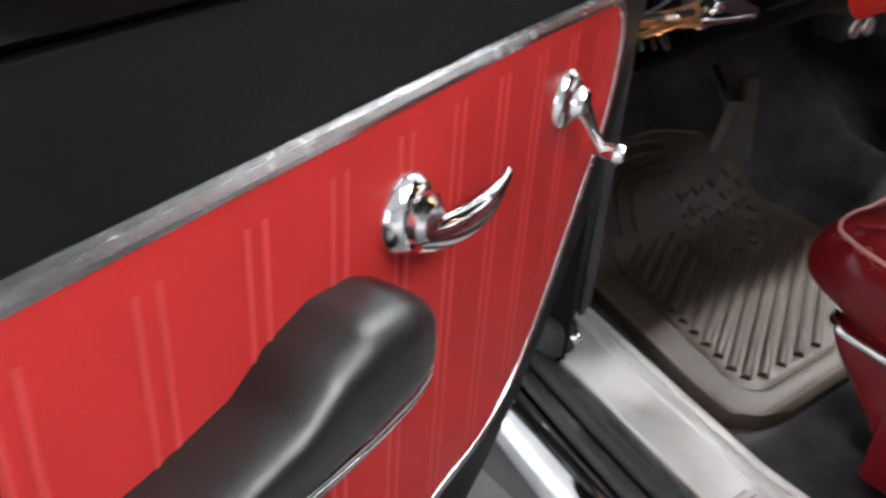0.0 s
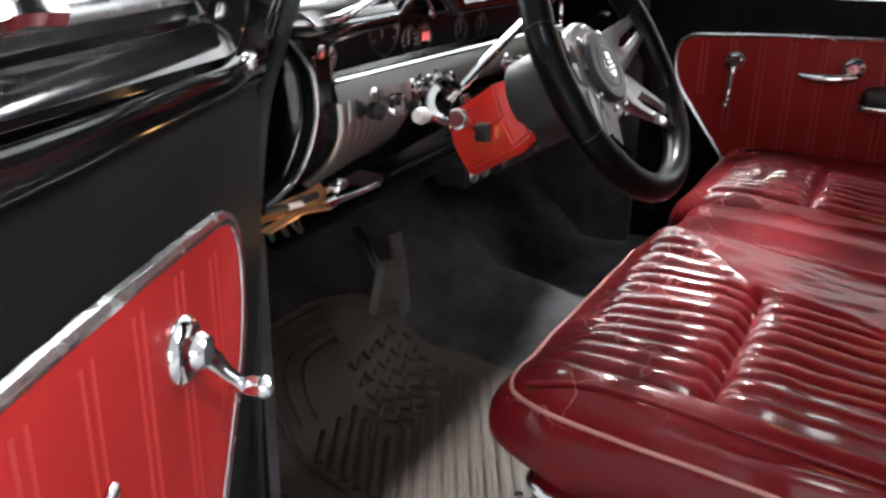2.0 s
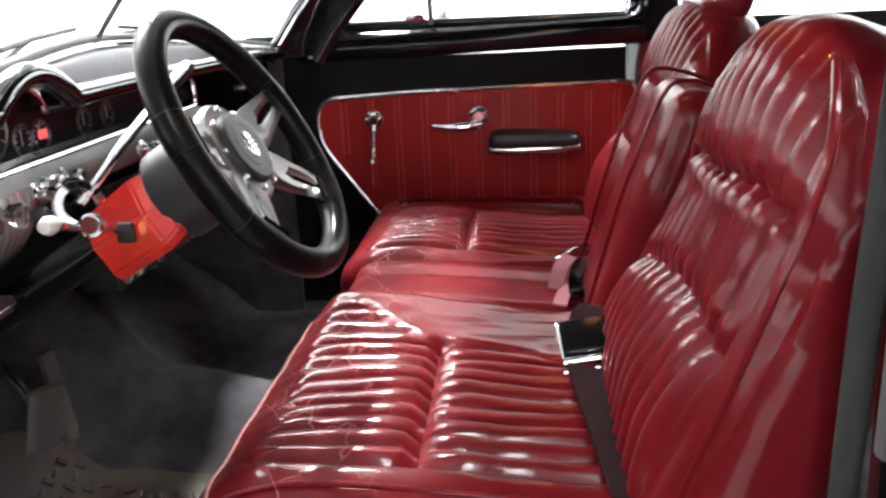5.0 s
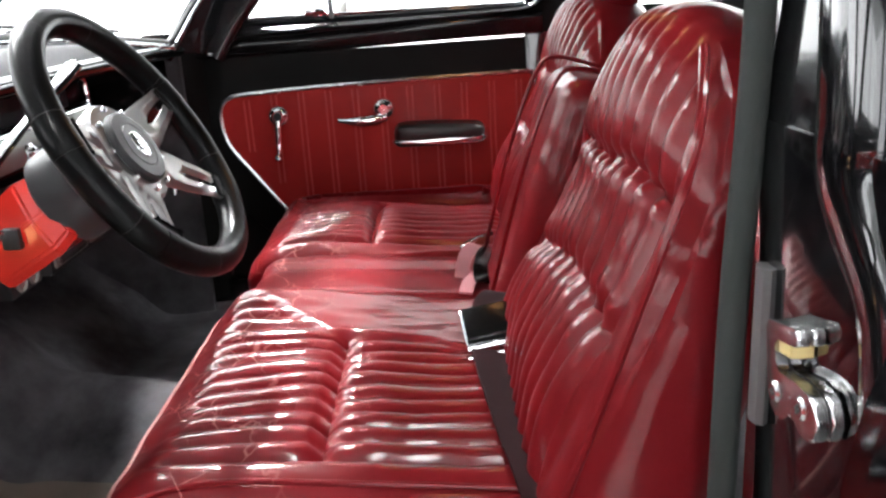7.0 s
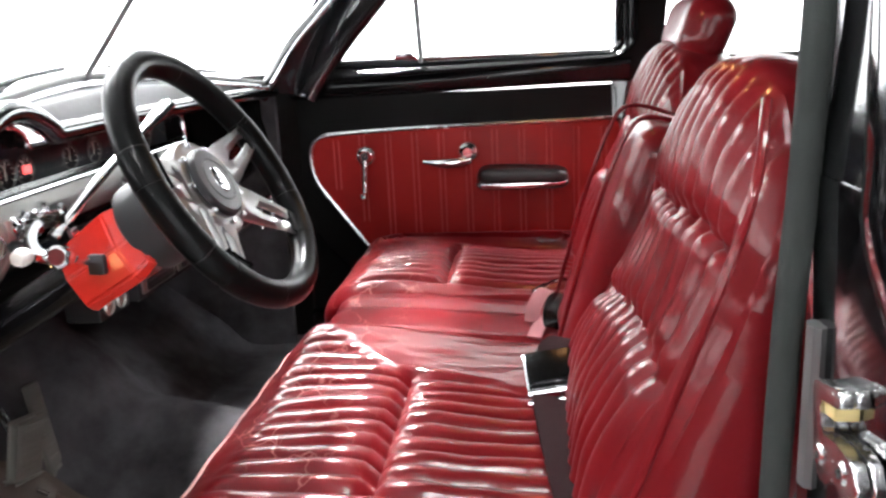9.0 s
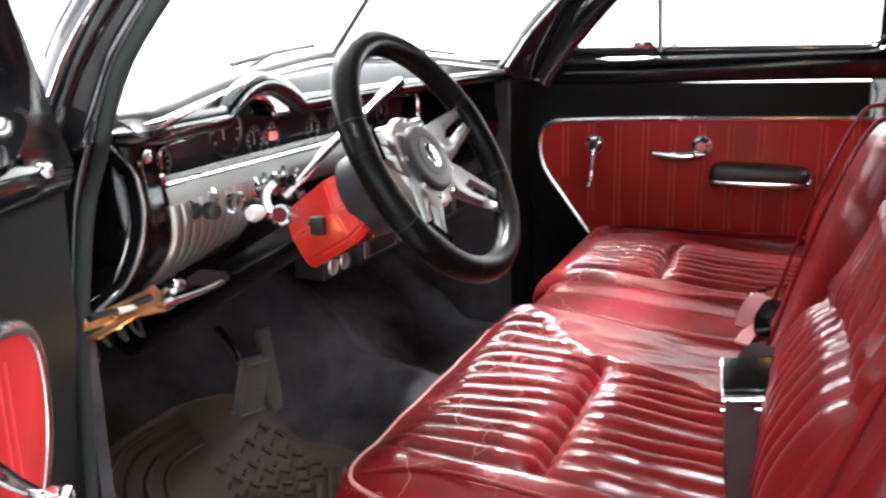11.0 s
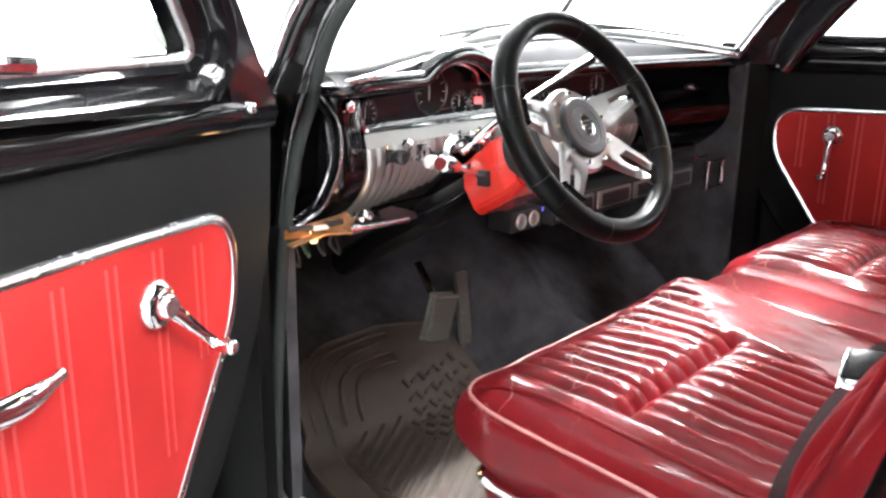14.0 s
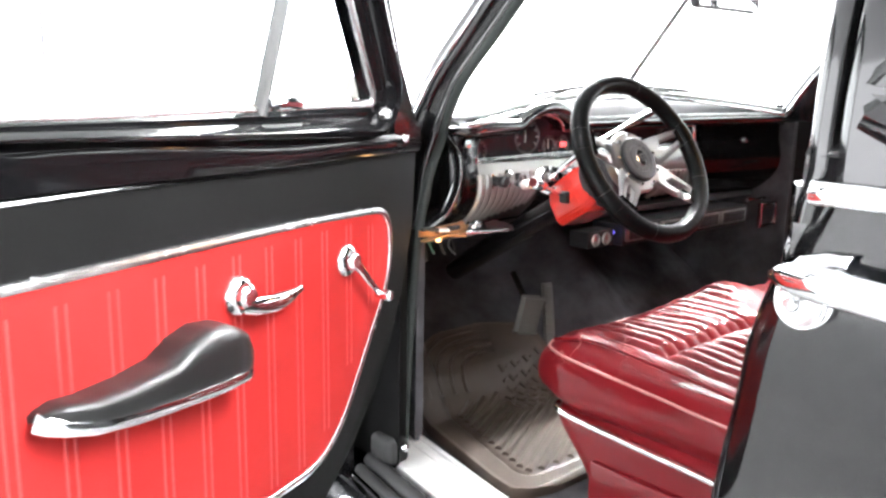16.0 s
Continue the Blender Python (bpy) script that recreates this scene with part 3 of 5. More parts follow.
COVER = [(0.050, -0.594), (0.024, -0.600), (0.008, -0.605), (0.001, -0.611), (0.0, -0.618), (0.001, -0.625), (0.006, -0.6285), (0.018, -0.629)]
bm = bm_new()
grid(bm, lambda a, b: Vector((upper_x(0.965 + 0.40 * b) + COVER[int(round(a * 7))][0], COVER[int(round(a * 7))][1] + 0.010 * (1 - step01(0.965, 1.02, 0.965 + 0.40 * b)), 0.965 + 0.40 * b)), 8, 24)
part("pillar_cover", bm, "black_paint", body, "glossy black outer face of the centre pillar", 60)
POST = [(0.018, -0.6335), (0.006, -0.634), (0.001, -0.637), (0.0, -0.645), (0.0, -0.66), (0.0, -0.685), (0.012, -0.71)]
bm = bm_new()
grid(bm, lambda a, b: Vector((upper_x(1.0 + 0.365 * b) + POST[int(round(a * 6))][0], POST[int(round(a * 6))][1], 1.0 + 0.365 * b)), 7, 20)
part("window_post", bm, "black_paint", rear, "glossy black window post", 60)
part("belt_moulding", tube(bm_new(), smooth_path([(-0.940, -0.617, 0.996), (-0.943, -0.70, 0.996), (-0.943, -1.2, 0.994), (-0.940, -1.72, 0.99)]), 0.0105, 12, section=(0.5, 1.1)), "chrome", rear, "wide chrome belt moulding")
frame_path = smooth_path([(-0.915, -0.70, 1.055), (-0.89, -0.705, 1.16), (-0.84, -0.72, 1.27), (-0.79, -0.80, 1.345), (-0.78, -1.1, 1.355), (-0.80, -1.5, 1.33), (-0.87, -1.62, 1.2), (-0.915, -1.64, 1.06), (-0.92, -1.2, 1.045)], 5, True)
part("window_frame", tube(bm_new(), frame_path, 0.036, 10, True, section=(1, 0.75)), "black_paint", rear)
part("window_moulding", tube(bm_new(), [p + Vector((-0.012, 0, 0)) + 0.06 * (Vector((-0.86, -1.14, 1.19)) - p) for p in frame_path], 0.008, 8, True), "chrome", rear)
bm = bm_new()
bm.faces.new([bm.verts.new(Vector((-0.86, -1.14, 1.19)) + 0.94 * (p - Vector((-0.86, -1.14, 1.19)))) for p in frame_path])
pane = part("window_pane", bm, "glass", rear)
pane.visible_shadow = False
hx = skin_x(0.90)
hd = part("handle", tube(bm_new(), smooth_path([(hx - 0.012, -0.590, 0.913), (hx - 0.026, -0.606, 0.917), (hx - 0.034, -0.635, 0.918), (hx - 0.038, -0.70, 0.914), (hx - 0.036, -0.77, 0.908), (hx - 0.028, -0.81, 0.904)], 6), [0.005 + 0.012 * step01(0, 13, i) for i in range(31)], 14, section=(0.55, 1.0)), "chrome", rear, "thick tapered chrome pull handle")
bm = bm_new()
arc = [(-0.624 - 0.029 * math.cos(radians(an)), 0.896 + 0.029 * math.sin(radians(an))) for an in range(150, 385, 9)]
prism(bm, arc + [(-0.656, 0.920), (-0.667, 0.944), (-0.640, 0.943), (-0.614, 0.935), (-0.595, 0.915)], lambda a, b, d: Vector((hx - d, a, b)), -0.006, 0.010, 0.005)
part("escutcheon", bm, "chrome", hd, "chrome teardrop escutcheon")
part("dish", lathe(bm_new(), [(0.0262, -0.009), (0.0255, 0.0), (0.0235, 0.0), (0.021, -0.003), (0.012, -0.006), (0.0, -0.006)], axis((hx - 0.0175, -0.624, 0.893), (-1, 0.0, 0)), 24), "cast", hd, "dished round lock surround")
part("lock", lathe(bm_new(), [(0.0, 0.016), (0.006, 0.016), (0.009, 0.012), (0.010, 0.0), (0.010, -0.01)], axis((hx - 0.013, -0.620, 0.892), (-1, 0.1, 0)), 16), "chrome", hd)

# ---------------------------------------------------------------- passenger-side wall behind the shut door
bm = bm_new()
prism(bm, [(-0.70, 0.31), (-1.76, 0.31), (-1.76, 1.03), (-0.70, 1.03)], lambda a, b, d: Vector((0.90 + d, a, b)), 0.0, 0.03)
part("side_wall", bm, "black_vinyl", body)
bm = bm_new()
grid(bm, lambda a, b: Vector(((0.875, -0.575, 0.98), (0.93, -0.575, 0.98), (0.93, -0.695, 0.98), (0.875, -0.695, 0.98))[int(round(a * 4)) % 4]) + Vector((-0.17 * b * b, -0.02 * b, 0.41 * b)), 4, 8, True)
part("centre_pillar_upper", bm, "black_vinyl", body)
part("centre_pillar", box(bm_new(), (0.905, -0.635, 0.65), (0.06, 0.12, 0.68), 0.008), "black_paint", body)
bm = bm_new()
bm.faces.new([bm.verts.new(p) for p in ((0.86, -0.70, 1.04), (0.86, -1.68, 1.04), (0.74, -1.68, 1.35), (0.74, -0.72, 1.36))])
w = part("rear_side_pane", bm, "glass", body)
w.visible_shadow = False

part("hinge_filler", box(bm_new(), (0.905, 0.31, 0.66), (0.05, 0.14, 0.74), 0.005), "black_vinyl", body)
part("hinge_filler", box(bm_new(), (0.955, 0.16, 0.53), (0.03, 0.44, 0.46), 0.005), "black_vinyl", body)
part("sill_end", rbox(bm_new(), (-0.768, 0.240, 0.345), (-0.715, 0.312, 0.402), 0.016, 0.008), "rubber", body)
part("sill_screw", lathe(bm_new(), [(0.0, 0.006), (0.006, 0.004), (0.009, 0.0), (0.009, -0.006)], axis((-0.735, 0.231, 0.385), (0.2, -1, 0.1)), 12), "chrome", body)
part("lower_filler", box(bm_new(), (0.895, -0.2, 0.345), (0.05, 1.0, 0.08), 0.005), "black_paint", body)

# ---------------------------------------------------------------- front doors
HINGE, ALONG, INWARD = Vector((-0.803, 0.185, 0)), Vector((-0.917, -0.398, 0)).normalized(), Vector((0.398, -0.917, 0)).normalized()


def at_near(u, n, z):
    return HINGE + u * ALONG + n * INWARD + Vector((0, 0, z))


def at_far(u, n, z):
    return Vector((0.88 - n, 0.24 - u, z))


TRIM = round_poly([(0.036, 0.876), (0.26, 0.887), (0.84, 0.896), (0.84, 0.50), (0.265, 0.499), (0.19, 0.548), (0.034, 0.765)], [0.11, 0.08, 0.03, 0.05, 0.06, 0.06, 0.06], 8)


def front_door(P, name, label, crank_end, far):
    d = thing(name, label, "car door", "front doors", at=P(0.4, -0.05, 0.37))
    out = [(-0.085, 0.965), (0.86, 0.965), (0.86, 0.40), (0.83, 0.37), (0.30, 0.385), (0.22, 0.42), (0.13, 0.485), (0.06, 0.56), (0.01, 0.63), (-0.035, 0.71), (-0.075, 0.83)]
    part("shell", prism(bm_new(), out, lambda a, b, q: P(a, q, b), -0.085, -0.006, 0.008), "black_paint", d)
    vin = [(-0.08, 0.963), (0.855, 0.972), (0.855, 0.41), (0.82, 0.378), (0.30, 0.393), (0.225, 0.428), (0.136, 0.492), (0.066, 0.565), (0.016, 0.634), (-0.029, 0.713), (-0.069, 0.832)]
    part("vinyl_panel", prism(bm_new(), vin, lambda a, b, q: P(a, q, b), -0.005, 0.0, 0.003), "black_vinyl", d, "black grained vinyl door lining")
    low = 0.008 if far else 0.0
    edge_line = [(a, b - low * step01(0.6, 0.85, b)) for a, b in TRIM]
    red = part("trim_panel", prism(bm_new(), edge_line, lambda a, b, q: P(a, q, b), 0.0008, 0.011, 0.007), "door_red", d, "red pleated vinyl trim panel")
    part("trim_moulding", tube(bm_new(), [P(a, 0.008, b) for a, b in edge_line], 0.0062, 8, True, up=INWARD if not far else (-1, 0, 0), section=(1.1, 1)), "cast", d, "thin bright moulding round the red panel")
    u = 0.105
    while u < 0.83:
        lo = 0.505 if u > 0.265 else 0.515 + (0.265 - u) * 1.25
        for off in (-0.0065, 0.0065):
            bm = bm_new()
            grid(bm, lambda a, b: P(u + off + 0.0048 * (a - 0.5), 0.0108 + 0.0014 * math.sin(math.pi * a), lo + 0.01 + (0.858 - 0.012 * (1 - step01(0.1, 0.17, u)) - lo) * b), 4, 8)
            part("seam", bm, "stitch", red)
        u += 0.069
    # painted sill above the lining
    prof = [(-0.07, 0.966), (0.004, 0.966), (0.012, 0.971), (0.018, 0.981), (0.020, 0.992), (0.018, 1.002), (0.012, 1.008), (0.0, 1.010), (-0.07, 1.008)]
    bm = bm_new()
    us = [-0.085 + 0.945 * i / 24 for i in range(25)]
    rings = [[bm.verts.new(P(a, n_ * (0.45 + 0.55 * step01(-0.08, 0.03, a)) if n_ > 0 else n_, min(z_, 0.985 + 1.35 * (a + 0.085)) - 0.004 * (1 - step01(-0.1, 0.2, a)) + (0.024 * step01(0.25, 0.75, a) if z_ > 0.98 else 0.010 * step01(0.2, 0.8, a)))) for n_, z_ in prof] for a in us]
    for A, B in zip(rings, rings[1:]):
        for j in range(len(prof)):
            k = (j + 1) % len(prof)
            bm.faces.new((A[j], A[k], B[k], B[j]))
    bm.faces.new(rings[0])
    bm.faces.new(rings[-1][::-1])
    part("sill", bm, "frame_paint", d, "glossy black garnish sill")

    def wn(z):
        return 0.012 + 0.16 * max(0, z - 1.04)

    fwd = -0.028 if far else 0.0
    win = round_poly([(0.100 + fwd, 1.054), (0.245 + fwd, 1.225), (0.375 + fwd, 1.345), (0.82, 1.36), (0.825, 1.052)] if far else [(0.088, 1.052), (0.224, 1.225), (0.345, 1.345), (0.82, 1.36), (0.825, 1.052)], [0.030, 0.05, 0.06, 0.05, 0.03], 7)
    cen = Vector((0.45, 1.19))
    # a rolled frame: reveal, step, crest and a soft outer edge
    roll = [(0.0, -0.014), (0.003, 0.002), (0.012, 0.008), (0.019, 0.006), (0.024, 0.010), (0.031, 0.021), (0.040, 0.026), (0.048, 0.022), (0.053, 0.010), (0.054, -0.030), (0.030, -0.034), (0.0, -0.030)]

    def roll_pt(a, b):
        k = int(round(a * len(win))) % len(win)
        q, t = Vector(win[k]), Vector(win[(k + 1) % len(win)]) - Vector(win[k - 1])
        out_ = Vector((t.y, -t.x)).normalized()
        out_ = out_ if out_.dot(q - cen) > 0 else -out_
        o, h = roll[int(round(b * (len(roll) - 1)))]
        wide = (1 + (0.35 if far else 0.10) * max(0, -out_.x)) * (1 - 0.62 * max(0, -out_.y) * step01(0.36, 0.46, q.x))
        q = q + out_ * o * wide
        return P(q.x, wn(q.y) + h, q.y)

    bm = bm_new()
    grid(bm, roll_pt, len(win), len(roll), True)
    part("window_frame", bm, "frame_paint", d, "glossy black rolled window frame", 30)
    post = [(-0.078, 0.985), (0.013 if far else 0.038, 1.113), (0.115, 1.243), (0.235, 1.375), (0.36, 1.385), (0.20, 1.235), (0.055, 1.085), (0.035, 1.045), (0.035, 0.985)]
    part("vent_post", prism(bm_new(), post, lambda a, b, q: P(a, wn(b) + q, b), -0.022, 0.004, 0.006), "frame_paint", d, "wide leading post of the window frame")
    mid = [tuple(Vector(q) + (Vector(q) - cen).normalized() * 0.001) for q in win]
    part("window_moulding", tube(bm_new(), [P(a, wn(b) - 0.002, b) for a, b in mid], 0.0045, 8, True, up=P(0, 1, 0) - P(0, 0, 0), section=(1.0, 1.0) if far else (1.8, 1.0)), "chrome" if far else "cast", d, "bright moulding round the glass")
    bm = bm_new()
    bm.faces.new([bm.verts.new(P(a, wn(b) - 0.004, b)) for a, b in win])
    g = part("window_pane", bm, "glass", d)
    g.visible_shadow = False
    bar = part("vent_bar", tube(bm_new(), [P(0.397 + 2 * fwd, wn(1.045), 1.045), P(0.372 + 1.2 * fwd, wn(1.2), 1.20), P(0.345 + 0.4 * fwd, wn(1.36), 1.36)], 0.0085, 8, section=(0.8, 1.2)), "bar_grey", d, "satin grey vent-window bar")
    part("vent_latch", tube(bm_new(), smooth_path([P(0.385 + 2 * fwd, wn(1.06) + 0.008, 1.056), P(0.370 + 2 * fwd, wn(1.06) + 0.016, 1.062), P(0.335 + 2 * fwd, wn(1.06) + 0.018, 1.060)]), 0.0085, 8), "chrome", bar)
    part("corner_screw", lathe(bm_new(), [(0.0, 0.005), (0.006, 0.003), (0.008, 0.0), (0.008, -0.006)], axis(P(-0.006, 0.019, 0.992), P(0, 1, 0) - P(0, 0, 0)), 12), "chrome", d)
    inw = P(0, 1, 0) - P(0, 0, 0)
    # window crank
    c = part("window_crank", lathe(bm_new(), [(0.0, 0.020), (0.011, 0.020), (0.014, 0.016), (0.015, 0.011), (0.020, 0.009), (0.026, 0.004), (0.027, 0.0), (0.027, -0.004)], axis(P(0.182, 0.012, 0.812), inw), 28), "chrome", d, "chrome window crank")
    e = Vector(crank_end)
    st = Vector((0.182, 0.812))
    path = [P(*(st.lerp(e, q).x, 0.024 + h, st.lerp(e, q).y)) for q, h in ((0.0, 0.0), (0.25, 0.004), (0.55, 0.004), (0.85, 0.006), (1.0, 0.006))]
    part("arm", tube(bm_new(), smooth_path(path, 5), [0.010 - 0.004 * min(1, i / 12) for i in range(21)], 10, up=inw, section=(1, 0.6)), "chrome", c)
    kp = P(e.x, 0.034, e.y)
    part("knob", lathe(bm_new(), [(0.0, 0.030), (0.007, 0.029), (0.010, 0.024), (0.009, 0.012), (0.0065, 0.006), (0.0065, -0.002), (0.0, -0.002)], axis(P(e.x, 0.024, e.y), inw), 16), "chrome", c)
    # latch handle
    h = part("latch_handle", lathe(bm_new(), [(0.0, 0.022), (0.012, 0.022), (0.017, 0.018), (0.018, 0.012), (0.022, 0.010), (0.027, 0.004), (0.028, 0.0), (0.028, -0.004)], axis(P(0.450, 0.012, 0.815), inw), 28), "chrome", d, "chrome latch handle")
    path = [P(0.458, 0.026, 0.804 - low), P(0.430, 0.032, 0.799 - low), P(0.395, 0.035, 0.797 - low), P(0.360, 0.034, 0.799 - low), P(0.334, 0.030, 0.802 - low)]
    part("lever", tube(bm_new(), smooth_path(path, 6), [0.010 + 0.003 * math.sin(math.pi * min(1, i / 20)) - 0.004 * step01(12, 24, i) for i in range(25)], 12, up=inw, section=(1.0, 0.65)), "chrome", h)
    # armrest
    sec = [(0.470, 0.730, 0.748, 0.034), (0.474, 0.724, 0.768, 0.045), (0.486, 0.722, 0.786, 0.051), (0.51, 0.723, 0.798, 0.055), (0.55, 0.724, 0.803, 0.056), (0.585, 0.727, 0.795, 0.055), (0.615, 0.730, 0.779, 0.053), (0.67, 0.735, 0.773, 0.050), (0.72, 0.742, 0.772, 0.044), (0.75, 0.750, 0.775, 0.034), (0.768, 0.757, 0.771, 0.022), (0.775, 0.761, 0.767, 0.010)]
    if far:
        sec = [(0.474, 0.738, 0.756, 0.030), (0.477, 0.732, 0.766, 0.042), (0.486, 0.728, 0.775, 0.052), (0.505, 0.727, 0.779, 0.056), (0.54, 0.727, 0.779, 0.057), (0.60, 0.728, 0.777, 0.057), (0.65, 0.728, 0.774, 0.056), (0.68, 0.729, 0.771, 0.054), (0.695, 0.731, 0.766, 0.048), (0.702, 0.736, 0.758, 0.034), (0.704, 0.742, 0.752, 0.015)]
    bm = bm_new()

    def arm_pt(a, b):
        i = min(len(sec) - 2, int(b * (len(sec) - 1)))
        f = b * (len(sec) - 1) - i
        q = [sec[i][k] * (1 - f) + sec[i + 1][k] * f for k in range(4)]
        an = math.pi * a
        zc, zh = (q[1] + q[2]) / 2, (q[2] - q[1]) / 2
        ca, sa = math.cos(an), math.sin(an)
        ca, sa = math.copysign(abs(ca) ** 0.5, ca), sa ** 0.5
        return P(q[0], 0.008 + q[3] * sa, zc + zh * ca)

    rows = grid(bm, arm_pt, 18, 45)
    bm.faces.new([r[0] for r in rows])
    bm.faces.new([r[-1] for r in rows][::-1])
    arm = part("armrest", bm, "armrest_vinyl", d, "black padded armrest with a chrome strip")
    strip = []
    for i in range(24):
        q = arm_pt(0.76, i / 23 * 0.97 + 0.012)
        strip.append(q + inw * 0.002)
    part("strip", tube(bm_new(), strip, 0.0105, 10, up=inw, section=(1.0, 0.5)), "chrome", arm)
    return d


front_door(at_near, "front_door", "driver's door standing open, red panel over black lining", (0.106, 0.742), False)
front_door(at_far, "front_door", "passenger's door, shut, red panel over black lining", (0.176, 0.712), True)

# ---------------------------------------------------------------- front bench seat
seat = thing("bench_seat", "oxblood leather bench seat with pleated cushions and folding armrest", "car seat", at=(CX, -0.3, 0.36))


def pleat(x, w):
    return abs(math.sin(math.pi * x / w)) ** 0.55


def wrinkle(p, k=1.0):
    return 0.0022 * k * noise.noise(p * 11) + 0.0012 * k * noise.noise(p * 29)


def cushion(x0, x1, bol0, inner, top, seed, rise, fall):
    """A seat cushion: pleats run front to back, a crease crosses them; inner(y) is where the smooth inner bolster begins."""
    def disp(p, n):
        w = step01(0.45, 0.95, n.z)
        xi = inner(p.y)
        inx = step01(x0 + bol0 - 0.012, x0 + bol0 + 0.012, p.x) * step01(-xi - 0.022, -xi + 0.016, -p.x)
        iny = step01(-0.03, 0.012, -0.045 - p.y)
        crease = math.exp(-((p.y + 0.203) / 0.009) ** 2)
        dome = step01(0.0, 0.16, p.x - x0) * step01(0.0, 0.07, x1 - p.x)
        puff = 1 - 0.45 * step01(0.05, 0.0, abs(p.y + 0.203))
        h = w * inx * iny * (-0.012 + 0.012 * pleat(p.x - x0 - bol0, 0.0335) * puff)
        h -= w * inx * 0.015 * crease
        h += w * (0.010 * dome - 0.03 * step01(0.06, 0.42, -p.y))
        h += w * rise * step01(-0.20, -0.06, p.x - x1) * step01(0.40, 0.05, -p.y)
        h -= w * fall * step01(0.42, 0.75, p.x)
        h -= w * 0.018 * math.exp(-((p.x - x0 - 0.22) / 0.15) ** 2) * step01(-0.22, -0.02, p.y)
        h -= w * 0.007 * (math.exp(-((p.x - x0 - bol0) / 0.008) ** 2) + 0.5 * math.exp(-((p.x - xi) / 0.006) ** 2)) * iny
        h += wrinkle(p + Vector((seed, 0, 0)), 1.3) + 0.0016 * w * noise.noise(Vector((p.x * 42 + seed, p.y * 14, 3)))
        return Vector((0, 0, h)) if w > 0.3 else n * h

    def shaped(p, n):
        q = disp(p, n)
        fr = step01(0.08, 0.0, abs(p.y - 0.008)) * step01(0.2, 0.9, n.y)
        # the front bulges out below its edge and tucks in at the foot
        q.y += fr * 0.030 * math.sin(math.pi * min(1, max(0, (top - 0.012 - p.z) / 0.15))) - 0.045 * step01(top - 0.10, top - 0.16, p.z) * step01(-0.25, 0.0, p.y)
        return q

    return rbox(bm_new(), (x0, -0.50, top - 0.155), (x1, 0.008, top), 0.068, (0.0046, 0.0085, 0.010), shaped)


bm = cushion(-0.622, -0.030, 0.075, lambda y: -0.10 - 0.135 * step01(0.02, 0.20, -y) - 0.035 * step01(0.2, 0.4, -y), 0.660, 0, 0.012, 0.0)
skin = bvhtree.BVHTree.FromBMesh(bm)
part("driver_cushion", bm, "leather", seat, "pleated oxblood leather cushion, creased and shiny")
part("passenger_cushion", cushion(0.185, 0.765, 0.055, lambda y: 0.69, 0.664, 5, 0.0, 0.055), "leather", seat, "pleated oxblood leather cushion, raised")


def mid_disp(p, n):
    w = step01(0.4, 0.9, n.z)
    return n * (wrinkle(p, 0.7) + w * (0.006 - 0.02 * step01(0.1, 0.42, -p.y) - 0.006 * math.exp(-((p.x - 0.115) / 0.02) ** 2)))


part("middle_cushion", rbox(bm_new(), (-0.055, -0.50, 0.50), (0.215, -0.004, 0.640), 0.05, 0.008, mid_disp), "leather", seat)
# pale piping along the front and outer edges
pip = [(-0.618, -0.44, 0.590), (-0.621, -0.25, 0.606), (-0.619, -0.10, 0.618), (-0.606, -0.020, 0.624), (-0.572, 0.010, 0.626), (-0.45, 0.016, 0.626), (-0.25, 0.016, 0.634), (-0.11, 0.014, 0.632), (-0.056, -0.004, 0.624), (-0.036, -0.06, 0.620)]
laid = []
for p in smooth_path(pip):
    at, out_, _, _ = skin.find_nearest(Vector(p))
    laid.append(at + out_ * 0.001)
part("piping", tube(bm_new(), laid, 0.0026, 8), "piping", seat, "pale worn piping")
part("seam_piping", tube(bm_new(), smooth_path([(-0.600, -0.02, 0.642), (-0.590, -0.10, 0.654), (-0.592, -0.25, 0.644), (-0.594, -0.42, 0.628)]), 0.003, 8), "leather", seat)
base = part("seat_base", rbox(bm_new(), (-0.606, -0.50, 0.385), (0.74, -0.02, 0.535), 0.03, 0.025, lambda p, n: n * wrinkle(p) + Vector((0, -0.09 * step01(0.52, 0.385, p.z) * step01(-0.3, 0, p.y), 0))), "leather", seat)
part("base_strip", tube(bm_new(), smooth_path([(-0.585, -0.024, 0.520), (-0.604, -0.036, 0.518), (-0.610, -0.10, 0.512), (-0.611, -0.49, 0.490)]), 0.0065, 8, section=(0.7, 1)), "chrome", base, "thin chrome strip round the seat base")
part("side_valance", box(bm_new(), (-0.60, -0.30, 0.40), (0.03, 0.36, 0.10), 0.01), "leather", base)
part("seat_riser", box(bm_new(), (CX, -0.27, 0.352), (1.2, 0.40, 0.05), 0.01), "black_plastic", seat)

LEAN_BACK = math.degrees(math.atan(0.36))


